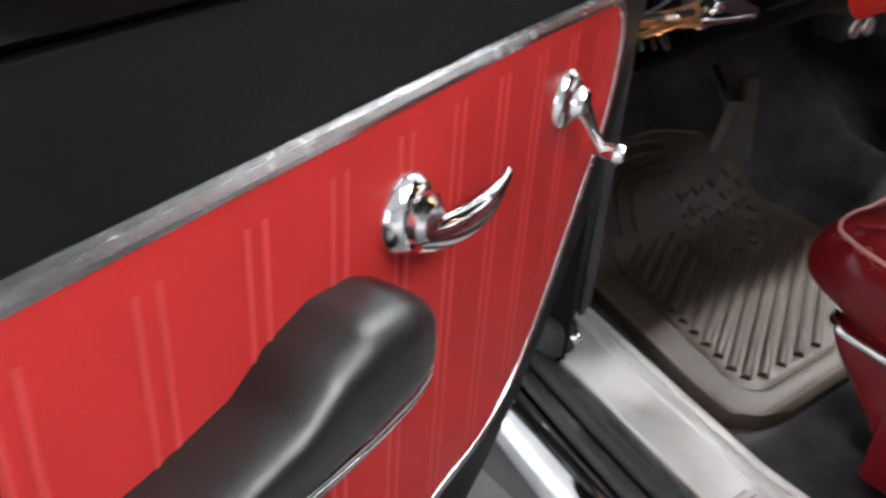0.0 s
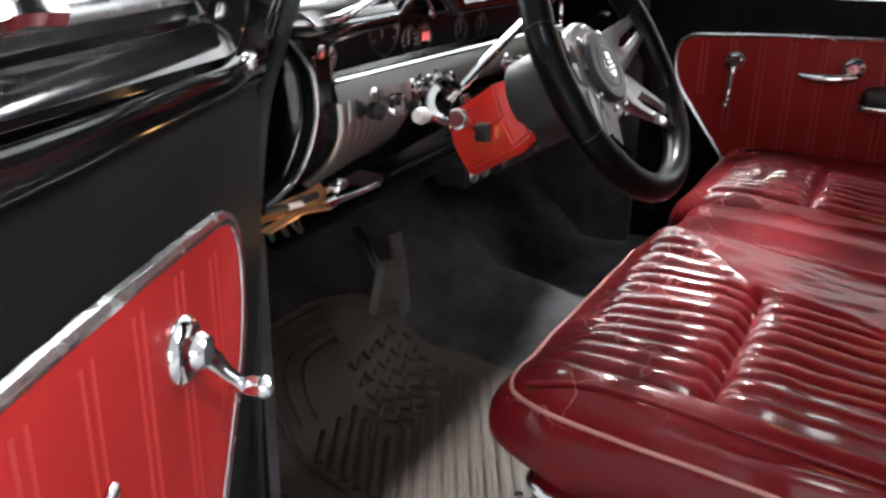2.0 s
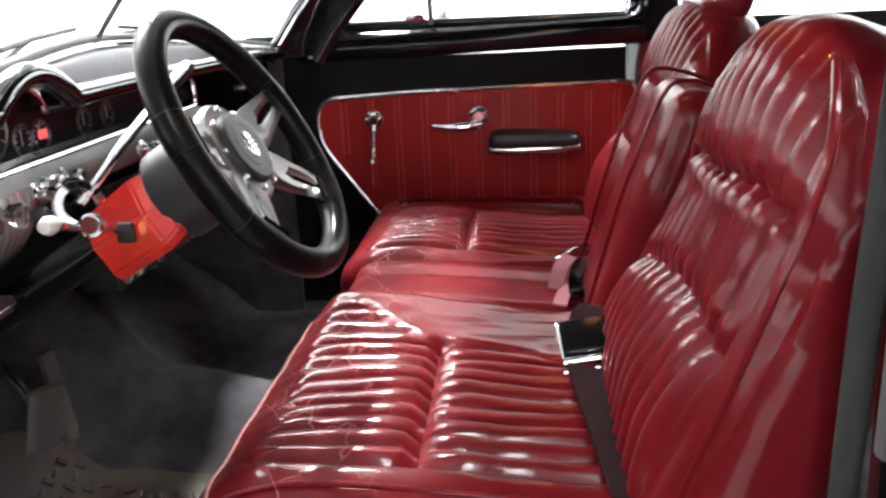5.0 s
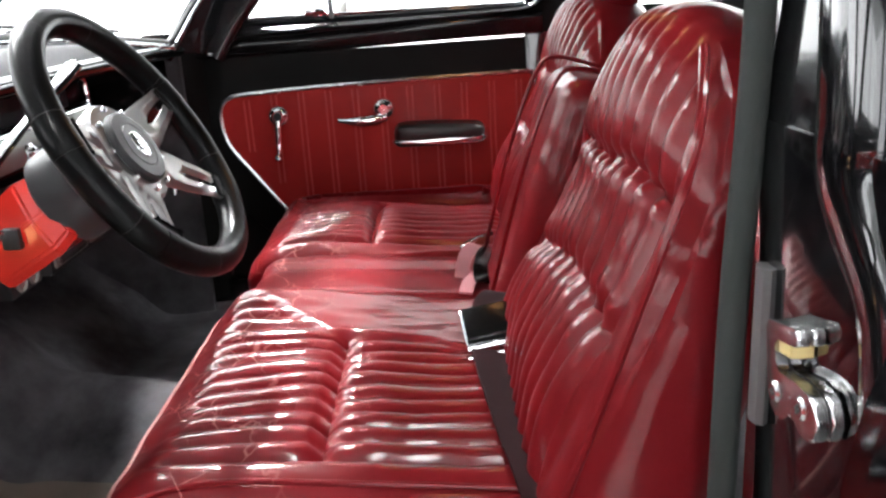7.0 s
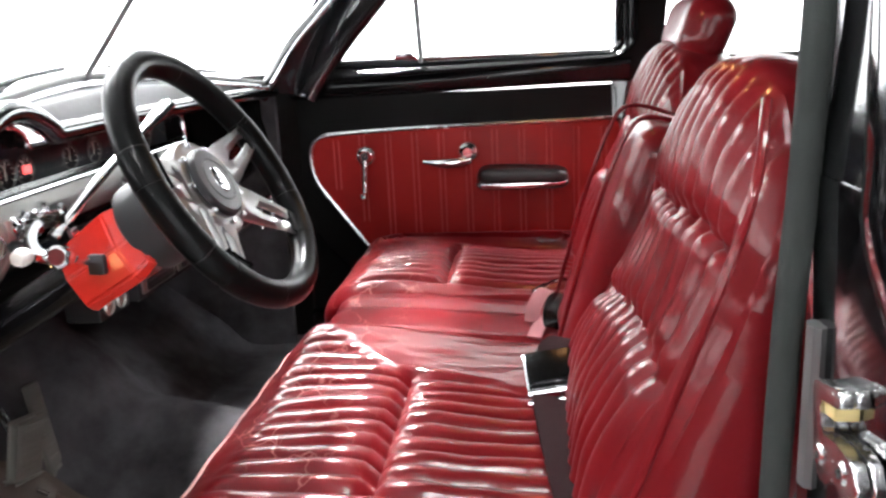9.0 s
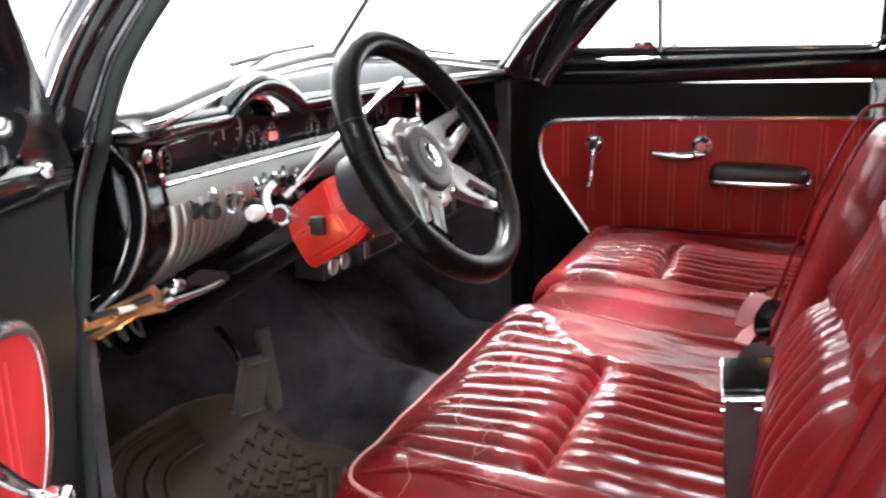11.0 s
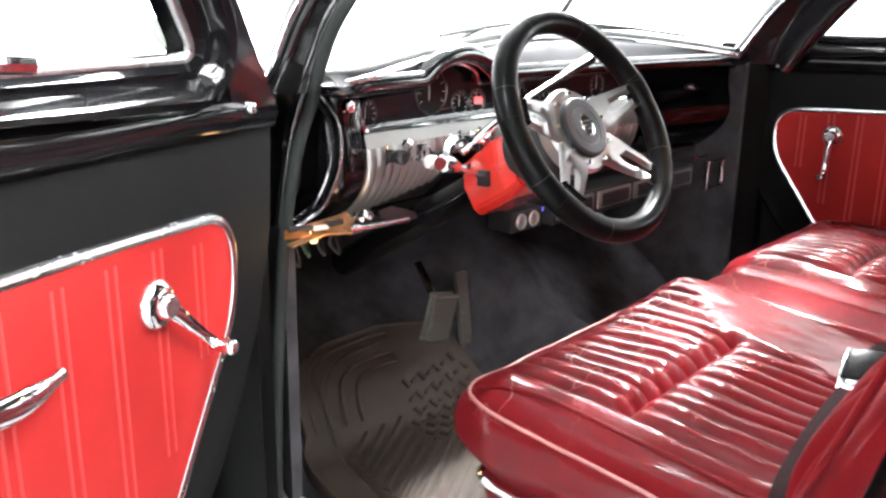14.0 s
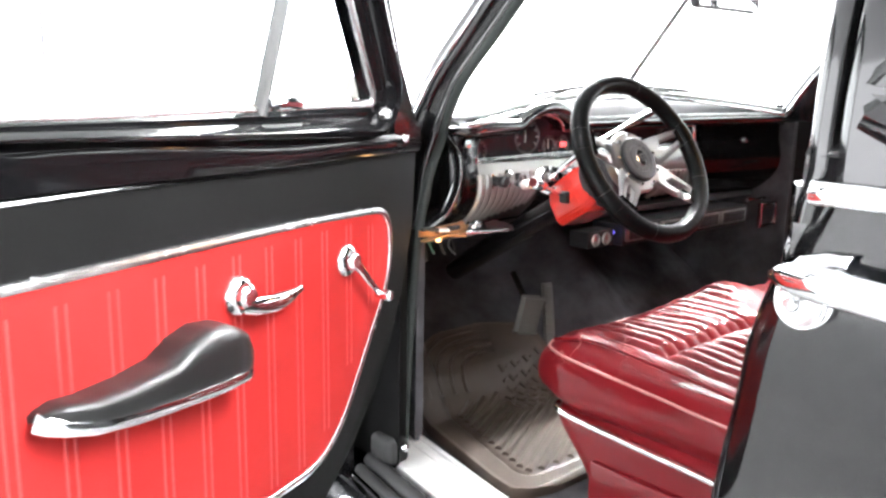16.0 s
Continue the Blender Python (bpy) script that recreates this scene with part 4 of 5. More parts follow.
def seat_back(x0, x1, pivot_y, z0, height, seed, mirror):
    m = pose(0, pivot_y, z0, LEAN_BACK, 0, 0)
    wide = x1 - x0

    def disp(p, n):
        front = step01(0.4, 0.9, n.y)
        q = (p.x - x0) / wide
        q = 1 - q if mirror else q
        h = 0.0
        inx = step01(0.10, 0.14, q) * step01(-0.86, -0.82, -q)
        inz = step01(0.02, 0.05, p.z) * step01(-(height - 0.01), -(height - 0.05), -p.z)
        c1 = math.exp(-((p.z - 0.365 - 0.01 * math.sin(q * 9)) / 0.010) ** 2)
        c2 = math.exp(-((p.z - 0.205 - 0.03 * math.sin(q * 4)) / 0.012) ** 2)
        h += front * inx * inz * (-0.014 + 0.014 * pleat(p.x - x0, 0.034))
        h -= front * inx * (0.013 * c1 + 0.010 * c2)
        h += front * (0.022 * math.exp(-((p.z - 0.13) / 0.10) ** 2) * inx + 0.014 * math.exp(-((p.z - 0.43) / 0.07) ** 2))
        h += wrinkle(p + Vector((seed, 3, 0)), 1.4)
        # the shoulders round off towards the top
        e = abs(2 * q - 1)
        drop = -(0.16 if q > 0.5 else 0.10) * step01(0.24, 0.52, p.z) * e ** 2.2
        return n * h + Vector((0, -0.055 * step01(0.05, 0.40, p.z) * e ** 2.4 * front, drop))

    return rbox(bm_new(), (x0, -0.15, 0.0), (x1, 0.0, height), 0.055, (0.0048, 0.02, 0.009), disp, m)


db = part("driver_backrest", seat_back(-0.668, -0.135, -0.402, 0.585, 0.535, 0, False), "leather", seat, "pleated oxblood leather backrest, wrinkled")
pb = part("passenger_backrest", seat_back(0.115, 0.79, -0.455, 0.585, 0.545, 7, True), "leather", seat, "pleated oxblood leather backrest")
part("armrest", rbox(bm_new(), (-0.130, -0.14, 0.0), (0.105, 0.030, 0.395), 0.045, 0.01, lambda p, n: n * wrinkle(p, 1.5), pose(0, -0.428, 0.600, LEAN_BACK, 0, 0)), "leather", seat, "folded-up centre armrest in smooth leather")
mm = pose(0, -0.392, 0.585, LEAN_BACK, 0, 0)
ma = pose(0, -0.422, 0.585, LEAN_BACK, 0, 0)
for x in (-0.115, 0.09):
    part("armrest_piping", tube(bm_new(), smooth_path([ma @ Vector((x, 0.035, 0.06)), ma @ Vector((x, 0.048, 0.25)), ma @ Vector((x, 0.045, 0.38)), ma @ Vector((x, 0.02, 0.415)), ma @ Vector((x, -0.06, 0.42))]), 0.0035, 6), "leather", seat)
part("headrest", rbox(bm_new(), (0.30, -0.165, 0.520), (0.58, -0.07, 0.650), 0.045, 0.011, lambda p, n: n * wrinkle(p, 1.4), mm), "leather", pb, "smooth oxblood headrest")
edge = [mm @ Vector(p) for p in ((-0.655, -0.02, 0.03), (-0.66, -0.02, 0.2), (-0.66, -0.02, 0.36), (-0.64, -0.02, 0.43), (-0.58, -0.02, 0.49))]
part("back_piping", tube(bm_new(), smooth_path(edge), 0.0045, 8), "leather", db)
part("side_hinge", box(bm_new(), (-0.648, -0.445, 0.545), (0.012, 0.09, 0.04), 0.004), "chrome", seat)

# ---------------------------------------------------------------- seat belts


def ribbon(bm, pts, width, side, thick=0.0016):
    P = smooth_path(pts, 6)
    rows = []
    for i, p in enumerate(P):
        s = Vector(side)
        d = (P[min(i + 1, len(P) - 1)] - P[max(i - 1, 0)]).normalized()
        s = (s - s.dot(d) * d).normalized() * width / 2
        up = d.cross(s).normalized() * thick
        rows.append([bm.verts.new(p - s - up), bm.verts.new(p + s - up), bm.verts.new(p + s + up), bm.verts.new(p - s + up)])
    for A, B in zip(rows, rows[1:]):
        for j in range(4):
            bm.faces.new((A[j], A[(j + 1) % 4], B[(j + 1) % 4], B[j]))
    bm.faces.new(rows[0][::-1])
    bm.faces.new(rows[-1])
    return bm


belt = thing("seat_belt", "dark maroon lap belt with chrome lift buckle, lying on the cushion", "seat belt", "seat belts", at=(-0.22, -0.39, 0.63))
part("webbing", ribbon(bm_new(), [(-0.31, -0.395, 0.652), (-0.345, -0.396, 0.652), (-0.42, -0.402, 0.652), (-0.52, -0.412, 0.648), (-0.60, -0.425, 0.635), (-0.63, -0.44, 0.58)], 0.048, (0, 1, 0.15)), "webbing", belt)
mb = axis((-0.275, -0.394, 0.672), (-0.50, 0.10, 0.86), (1, 0.05, 0))
bk = part("buckle", box(bm_new(), (0, 0, 0), (0.062, 0.066, 0.014), 0.004, mb), "chrome", belt, "chrome buckle frame")
part("flap", box(bm_new(), (0.003, 0.0, 0.008), (0.050, 0.060, 0.005), 0.002, mb), "flap_black", bk, "black buckle flap")
part("bar", tube(bm_new(), [mb @ Vector((-0.034, -0.031, 0.004)), mb @ Vector((-0.034, 0.031, 0.004))], 0.004, 8), "chrome", bk)
part("bar", tube(bm_new(), [mb @ Vector((-0.046, -0.033, 0.0)), mb @ Vector((-0.046, 0.033, 0.0))], 0.003, 8), "chrome", bk)
part("loop", ribbon(bm_new(), [(-0.25, -0.397, 0.674), (-0.21, -0.407, 0.682), (-0.16, -0.43, 0.672), (-0.12, -0.46, 0.63)], 0.048, (0, 1, 0.2)), "webbing", belt)
belt = thing("seat_belt", "crumpled pink and black lap belt tucked by the backrest", "seat belt", "seat belts", at=(0.05, -0.432, 0.634))
part("webbing", ribbon(bm_new(), [(0.12, -0.447, 0.638), (0.10, -0.427, 0.660), (0.05, -0.410, 0.670), (0.0, -0.400, 0.662), (-0.016, -0.402, 0.646), (0.005, -0.414, 0.636), (0.05, -0.432, 0.642), (0.08, -0.452, 0.638)], 0.024, (0.2, 0.9, 0.35)), "flap_black", belt, "black webbing loop")
part("loop", ribbon(bm_new(), [(0.03, -0.369, 0.636), (0.055, -0.377, 0.662), (0.095, -0.395, 0.670), (0.125, -0.417, 0.653), (0.135, -0.437, 0.638)], 0.024, (0.2, 0.9, 0.35)), "pink_webbing", belt, "faded pink webbing")
part("loop", ribbon(bm_new(), [(-0.035, -0.373, 0.632), (0.0, -0.381, 0.638), (0.04, -0.399, 0.639), (0.075, -0.422, 0.638)], 0.022, (0.2, 0.9, 0.1)), "pink_webbing", belt, "faded pink webbing")
part("clip", tube(bm_new(), smooth_path([(0.150, -0.432, 0.674), (0.135, -0.407, 0.674), (0.105, -0.387, 0.672), (0.100, -0.377, 0.668), (0.112, -0.374, 0.666), (0.150, -0.394, 0.666)]), 0.0035, 8), "chrome", belt, "bent chrome hook")

# ---------------------------------------------------------------- dashboard
dash = thing("dashboard", "black vintage dashboard with chrome gauge panel and fluted trim", "dashboard", at=(CX, 0.32, 0.75))


def face_y(x):
    return 0.335 - 0.036 * ((max(x, -0.58) - CX) / 0.6) ** 2 + 25 * max(0, -0.54 - x) ** 2


def hump(x):
    t = abs(x + 0.295) / 0.105
    return 0.038 * (math.cos(math.pi * t / 2) ** 0.8) if t < 1 else 0.0


def lip(x):
    """The dashboard's rolled front edge."""
    return Vector((x, face_y(x) - 0.040, 0.998 + hump(x)))


XS0, XS1 = -0.59, 0.735


def top_pt(a, b):
    x = XS0 + (XS1 - XS0) * a
    xc = min(0.685, max(-0.555, x))
    back = Vector((x, ws_y(xc) - 0.010, ws_z(xc) - 0.012))
    f = lip(x) + Vector((0, 0.004, 0.013))
    p = f.lerp(back, b)
    p.z += 0.012 * math.sin(math.pi * b) - hump(x) * 0.25 * math.sin(math.pi * b)
    return p


bm = bm_new()
grid(bm, top_pt, 110, 14)
part("top", bm, "dash_top", dash, "satin dark dashboard top")
bm = bm_new()
tube(bm, [lip(XS0 + (XS1 - XS0) * i / 180) for i in range(181)], 0.0165, 12)
part("rolled_edge", bm, "black_paint", dash, "glossy black rolled edge with a gauge hump")
for x0, x1 in ((-0.30, 0.0), (0.06, 0.36)):
    part("top_moulding", tube(bm_new(), [top_pt((x0 + (x1 - x0) * i / 12 - XS0) / (XS1 - XS0), 0.86) + Vector((0, 0, 0.005)) for i in range(13)], 0.005, 8), "chrome", dash)
# raised cover in the middle of the top
bm = bm_new()
prism(bm, round_poly([(-0.035, 0.325), (0.165, 0.325), (0.135, 0.366), (-0.005, 0.366)], 0.012), lambda a, b, q: Vector((a, b, q + (b - 0.325) * 0.9)), 1.005, 1.030, 0.006)
part("radio_grille", bm, "dash_top", dash, "raised grille cover")
for s in (0, 1):
    part("grille_trim", tube(bm_new(), [(-0.03 + 0.02 * s, 0.33 + 0.02 * s, 1.036 + 0.018 * s), (0.16 - 0.02 * s, 0.33 + 0.02 * s, 1.036 + 0.018 * s)], 0.0035, 6), "chrome", dash)


def lower(x, z):
    """The face below the edge, tucked under towards its foot."""
    t = max(0, (0.93 - z) / 0.16)
    return face_y(x) - 0.004 - 0.016 * math.sin(math.pi * min(1, t)) + 0.075 * t ** 3


def sheet(x0, x1, z0, z1, nx, nz, proud, mat, label="", wave=None):
    bm = bm_new()
    grid(bm, lambda a, b: Vector((x0 + (x1 - x0) * a, lower(x0 + (x1 - x0) * a, z0 + (z1 - z0) * b) - proud - (wave(x0 + (x1 - x0) * a, b) if wave else 0), z0 + (z1 - z0) * b)), nx, nz)
    bmesh.ops.solidify(bm, geom=list(bm.faces), thickness=0.004)
    return bm


part("left_end", sheet(-0.59, -0.512, 0.775, 0.985, 22, 18, 0.006, None), "black_paint", dash, "glossy black painted end")
part("right_face", sheet(0.345, 0.735, 0.76, 0.985, 24, 16, 0.002, None), "black_paint", dash, "glossy black glove-box side")
part("knee_face", sheet(-0.512, 0.345, 0.765, 0.932, 40, 16, -0.006, None), "black_paint", dash)
# gauge recess
bm = bm_new()
outline = [(-0.504, 0.924), (-0.504, 0.966), (-0.496, 0.974), (-0.395, 0.980)] + [(-0.295 + 0.088 * math.cos(math.pi - math.pi * i / 16), 0.981 + 0.040 * math.sin(math.pi * i / 16) ** 0.9) for i in range(17)] + [(-0.195, 0.981), (0.322, 0.981), (0.335, 0.972), (0.337, 0.924)]


def window_top(x):
    t = abs(x + 0.295) / 0.088
    return 0.980 + (0.040 * math.sqrt(1 - t * t) ** 0.9 if t < 1 else 0.0)


grid(bm, lambda a, b: Vector((-0.504 + 0.841 * a, face_y(-0.504 + 0.841 * a) + 0.030, 0.924 + (window_top(-0.504 + 0.841 * a) - 0.924) * b)), 90, 5)
part("gauge_panel", bm, "dial", dash, "dark instrument panel")
bm = bm_new()
tube(bm, [Vector((a, face_y(a) - 0.008, b)) for a, b in round_poly(outline, 0.012, 3)], 0.0045, 8, True, up=(0, 1, 0))
part("gauge_bezel", bm, "chrome", dash, "chrome edge round the instruments")
bm = bm_new()
for A, B in zip(outline, outline[1:] + outline[:1]):
    q = [Vector((A[0], face_y(A[0]) - 0.006, A[1])), Vector((B[0], face_y(B[0]) - 0.006, B[1])), Vector((B[0], face_y(B[0]) + 0.030, B[1])), Vector((A[0], face_y(A[0]) + 0.030, A[1]))]
    bm.faces.new([bm.verts.new(p) for p in q])
part("gauge_shroud", bm, "black_paint", dash)
bm = bm_new()
grid(bm, lambda a, b: Vector((-0.503 + 0.839 * a, face_y(-0.503 + 0.839 * a) + 0.014 - 0.011 * b, 0.924 + (window_top(-0.503 + 0.839 * a) - 0.924) * b)), 90, 5)
gl = part("gauge_glass", bm, "dial_glass", dash)
gl.visible_shadow = False
for x, z, r in ((-0.46, 0.945, 0.020), (-0.295, 0.968, 0.036), (-0.215, 0.945, 0.019), (-0.165, 0.945, 0.019), (-0.03, 0.946, 0.019), (0.05, 0.946, 0.019), (0.24, 0.952, 0.024)):
    gz = axis((x, face_y(x) + 0.026, z), (0, -1, 0))
    gg = part("gauge", lathe(bm_new(), [(r, 0.0), (r + 0.002, 0.003), (r + 0.004, 0.0)], gz, 28), "dark_metal", dash)
    part("needle", box(bm_new(), (x - r * 0.2, face_y(x) + 0.0245, z + r * 0.2), (0.0016, 0.001, r * 1.1), 0, None), "white_plastic", gg)
    for i in range(9):
        an = radians(210 - 30 * i)
        part("tick", box(bm_new(), (0, 0, 0), (0.0012, 0.0008, r * 0.2), 0, Matrix.Translation((x + r * 0.85 * math.cos(an), face_y(x) + 0.0255, z + r * 0.85 * math.sin(an))) @ Matrix.Rotation(math.pi / 2 - an, 4, "Y")), "white_plastic", gg)
part("telltale", box(bm_new(), (-0.166, face_y(-0.166) + 0.022, 0.946), (0.020, 0.002, 0.012), 0.002), "red_led", dash, "lit red telltale")
# brushed strip, switch panel and flutes
part("brushed_strip", sheet(-0.509, 0.338, 0.900, 0.922, 50, 4, 0.010, None), "brushed", dash, "brushed steel strip")
part("switch_panel", sheet(-0.29, 0.338, 0.868, 0.899, 40, 6, 0.004, None), "brushed", dash, "bright switch panel")
for x0, n in ((-0.497, 10), (0.20, 7)):
    for i in range(n):
        x = x0 + 0.021 * i
        hi = 0.899 if x0 < 0 else 0.866
        lo = 0.790 + 0.004 * i
        pts = [Vector((x - (0.004 + 0.003 * i) * (1 - q) ** 2 * (1 if x0 < 0 else -1), lower(x, lo + (hi - lo) * q) - 0.006, lo + (hi - lo) * q)) for q in [j / 14 for j in range(15)]]
        part("flute", tube(bm_new(), pts, 0.0092, 10, up=(0, 1, 0), section=(1, 0.75)), "flute_metal", dash)
part("flute_backing", sheet(-0.507, -0.295, 0.787, 0.899, 12, 14, 0.001, None), "dark_metal", dash)
part("flute_backing", sheet(0.19, 0.343, 0.787, 0.868, 12, 10, 0.001, None), "dark_metal", dash)


def knob(x, z, mat, r=0.012, reach=0.055, label=""):
    y = lower(x, z)
    m = axis((x, y - 0.004, z), (0, -1, 0.05))
    k = part("knob", lathe(bm_new(), [(0.0, reach), (r * 0.7, reach), (r, reach - 0.004), (r * 0.95, reach - 0.016), (r * 0.55, reach - 0.021), (r * 0.45, 0.012), (r * 0.9, 0.008), (r * 1.05, 0.0)], m, 20), mat, dash, label)
    part("bezel", lathe(bm_new(), [(r * 0.95, 0.006), (r * 1.35, 0.004), (r * 1.5, 0.0), (r * 1.5, -0.004)], m, 20), "chrome", k)


knob(-0.458, 0.884, "black_plastic", 0.012, 0.040, "black knob in a chrome bezel")
knob(-0.415, 0.886, "clear_knob", 0.015, 0.050, "clear acrylic knob")
knob(-0.352, 0.872, "black_plastic", 0.0095, 0.045, "small black knob")
knob(-0.302, 0.886, "chrome", 0.012, 0.042)
knob(-0.272, 0.892, "chrome", 0.010, 0.034)
knob(-0.245, 0.884, "chrome", 0.013, 0.046)
knob(-0.215, 0.893, "chrome", 0.010, 0.034)
knob(0.06, 0.885, "chrome", 0.011, 0.035)
part("dash_screw", lathe(bm_new(), [(0.0, 0.012), (0.008, 0.010), (0.010, 0.004), (0.012, 0.0), (0.012, -0.01)], axis((-0.539, lower(-0.539, 0.966) - 0.004, 0.966), (0, -1, 0)), 16), "chrome", dash, "round chrome button")
# glove box door and its button
part("glove_door", sheet(0.37, 0.68, 0.79, 0.955, 16, 10, 0.006, None), "black_paint", dash, "black glove-box door")
part("glove_button", lathe(bm_new(), [(0.0, 0.010), (0.007, 0.008), (0.009, 0.0), (0.009, -0.01)], axis((0.56, lower(0.56, 0.935) - 0.010, 0.935), (0, -1, 0)), 14), "chrome", dash)
# left corner: a black fin wraps round the end of the dashboard
fin = smooth_path([(-0.590, 0.300, 0.985), (-0.572, 0.284, 0.950), (-0.570, 0.278, 0.905), (-0.578, 0.284, 0.860), (-0.598, 0.294, 0.822), (-0.630, 0.306, 0.800)], 6)
part("end_fin", tube(bm_new(), fin, 0.0085, 12, up=(0, 1, 0), section=(0.6, 1.6)), "black_paint", dash, "glossy black fin at the dashboard's end")
part("fin_edge", tube(bm_new(), [p + Vector((-0.002, -0.0135, 0)) for p in fin[2:-6]], 0.0017, 6, up=(0, 1, 0)), "cast", dash)
part("underside", box(bm_new(), (CX, 0.43, 0.765), (1.32, 0.16, 0.015), 0.004), "black_plastic", dash)

# ---------------------------------------------------------------- under the dashboard
brake = thing("hand_brake", "chrome hand-brake pull on a bare tan bracket under the dash", "hand brake", at=(-0.53, 0.30, 0.78))
bm = bm_new()
prism(bm, [(-0.660, 0.800), (-0.611, 0.803), (-0.565, 0.807), (-0.547, 0.810), (-0.536, 0.800), (-0.527, 0.780), (-0.557, 0.776), (-0.609, 0.783), (-0.660, 0.787)], lambda a, b, d: Vector((a, 0.286 + d + 0.10 * (0.79 - b) + 0.002 * math.sin(160 * a), b)), 0.0, 0.004, 0.001)
part("bracket", bm, "tan", brake, "bare tan steel bracket catching warm light")
part("flange", prism(bm_new(), [(-0.660, 0.284), (-0.609, 0.283), (-0.556, 0.284), (-0.556, 0.262), (-0.60, 0.268), (-0.660, 0.270)], lambda a, b, d: Vector((a, b, 0.783 + d + 0.004 * math.sin(50 * a))), 0.0, 0.003, 0.0008), "tan", brake)
part("rear_bracket", prism(bm_new(), [(-0.468, 0.796), (-0.440, 0.800), (-0.385, 0.782), (-0.380, 0.770), (-0.416, 0.770), (-0.462, 0.784)], lambda a, b, d: Vector((a, 0.298 + d, b)), 0.0, 0.004, 0.001), "dark_metal", brake)
part("clip", tube(bm_new(), smooth_path([(-0.536, 0.284, 0.800), (-0.524, 0.279, 0.797), (-0.512, 0.281, 0.800), (-0.500, 0.284, 0.796)]), [0.006 + 0.003 * math.sin(1.3 * i) for i in range(19)], 8), "cast", brake)
part("sleeve", tube(bm_new(), [(-0.592, 0.279, 0.7985), (-0.562, 0.279, 0.7985)], 0.005, 8), "rubber", brake)
part("ferrule", tube(bm_new(), [(-0.619, 0.279, 0.7985), (-0.604, 0.279, 0.7965), (-0.589, 0.279, 0.795)], 0.0042, 8), "white_plastic", brake)
part("cable", tube(bm_new(), smooth_path([(-0.660, 0.279, 0.803), (-0.64, 0.278, 0.802), (-0.619, 0.279, 0.7985)]), 0.0045, 8), "rubber", brake)
part("rod", tube(bm_new(), smooth_path([(-0.545, 0.276, 0.783), (-0.47, 0.279, 0.779), (-0.416, 0.284, 0.776)]), 0.005, 10), "chrome", brake)
part("grip", tube(bm_new(), [(-0.552, 0.275, 0.7835), (-0.532, 0.2755, 0.7825)], 0.008, 10), "chrome", brake)
for bx, bz in ((-0.585, 0.797), (-0.618, 0.795)):
    part("bolt", lathe(bm_new(), [(0.0, 0.006), (0.005, 0.006), (0.0065, 0.004), (0.0065, -0.002)], axis((bx, 0.286, bz), (0, -1, 0)), 6), "chrome", brake)
wires = thing("wiring", "loose green and dark wires below the dash", "wires", at=(-0.55, 0.33, 0.72))
for i, (mat, dx) in enumerate((("wire_green", -0.012), ("wire_dark", 0.02), ("wire_dark", 0.05), ("wire_dark", -0.03))):
    part("wire", tube(bm_new(), smooth_path([(-0.59 + dx, 0.33, 0.765), (-0.58 + dx, 0.325 + 0.01 * i, 0.745), (-0.565 + dx, 0.34, 0.738 - 0.005 * i), (-0.55 + dx, 0.37, 0.76)]), 0.0028, 6), mat, wires)
cl = thing("courtesy_lamp", "small warm courtesy lamp under the dash", "lamp", at=(-0.585, 0.29, 0.765))
part("lens", lathe(bm_new(), [(0.0, 0.008), (0.005, 0.007), (0.007, 0.0), (0.0, 0.0)], axis((-0.600, 0.300, 0.776), (0, -0.3, -1)), 14), "lens_warm", cl)
dl = thing("dome_lamp", "small warm dome lamp on the headliner", "lamp", at=(0.02, -0.42, 1.37))
part("lens", lathe(bm_new(), [(0.0, 0.014), (0.03, 0.010), (0.04, 0.0), (0.0, 0.0)], axis((0.02, -0.42, 1.379), (0, 0, -1)), 18), "lens_warm", dl)

ac = thing("air_vent_unit", "black under-dash air unit with bright vent frames", "air vents", at=(0.25, 0.32, 0.70))
part("case", box(bm_new(), (0.31, 0.345, 0.715), (0.60, 0.10, 0.056), 0.008), "black_plastic", ac)
for x in (0.085, 0.235, 0.385, 0.525):
    v = part("vent", box(bm_new(), (x, 0.293, 0.717), (0.135, 0.006, 0.038), 0.004), "brushed", ac)
    part("opening", box(bm_new(), (x, 0.2895, 0.717), (0.108, 0.002, 0.028), 0.003), "black_plastic", v)
    for i in range(3):
        part("slat", box(bm_new(), (x, 0.2875, 0.708 + 0.009 * i), (0.106, 0.003, 0.0016)), "black_plastic", v)
gb = thing("gauge_box", "small black box with two round dials and a blue light", "gauge", at=(-0.10, 0.30, 0.725))
part("case", box(bm_new(), (-0.076, 0.325, 0.716), (0.10, 0.06, 0.042), 0.006), "black_plastic", gb)
for x in (-0.098, -0.058):
    q = part("dial", lathe(bm_new(), [(0.0, 0.0), (0.013, 0.0), (0.014, 0.004), (0.016, 0.0)], axis((x, 0.2945, 0.716), (0, -1, 0)), 20), "brushed", gb)
    part("needle", box(bm_new(), (x, 0.2935, 0.719), (0.0015, 0.001, 0.012)), "red_paint", q)
part("blue_light", lathe(bm_new(), [(0.0, 0.006), (0.006, 0.004), (0.007, 0.0), (0.0, 0.0)], axis((-0.014, 0.312, 0.724), (0, -1, 0)), 12), "blue_led", gb)
hk = thing("chrome_bracket", "small square chrome bracket under the dash", "bracket", at=(0.71, 0.30, 0.70))
part("frame", tube(bm_new(), [(0.672, 0.29, 0.672), (0.758, 0.29, 0.672), (0.758, 0.29, 0.738), (0.672, 0.29, 0.738)], 0.007, 8, True, up=(0, 1, 0)), "chrome", hk)
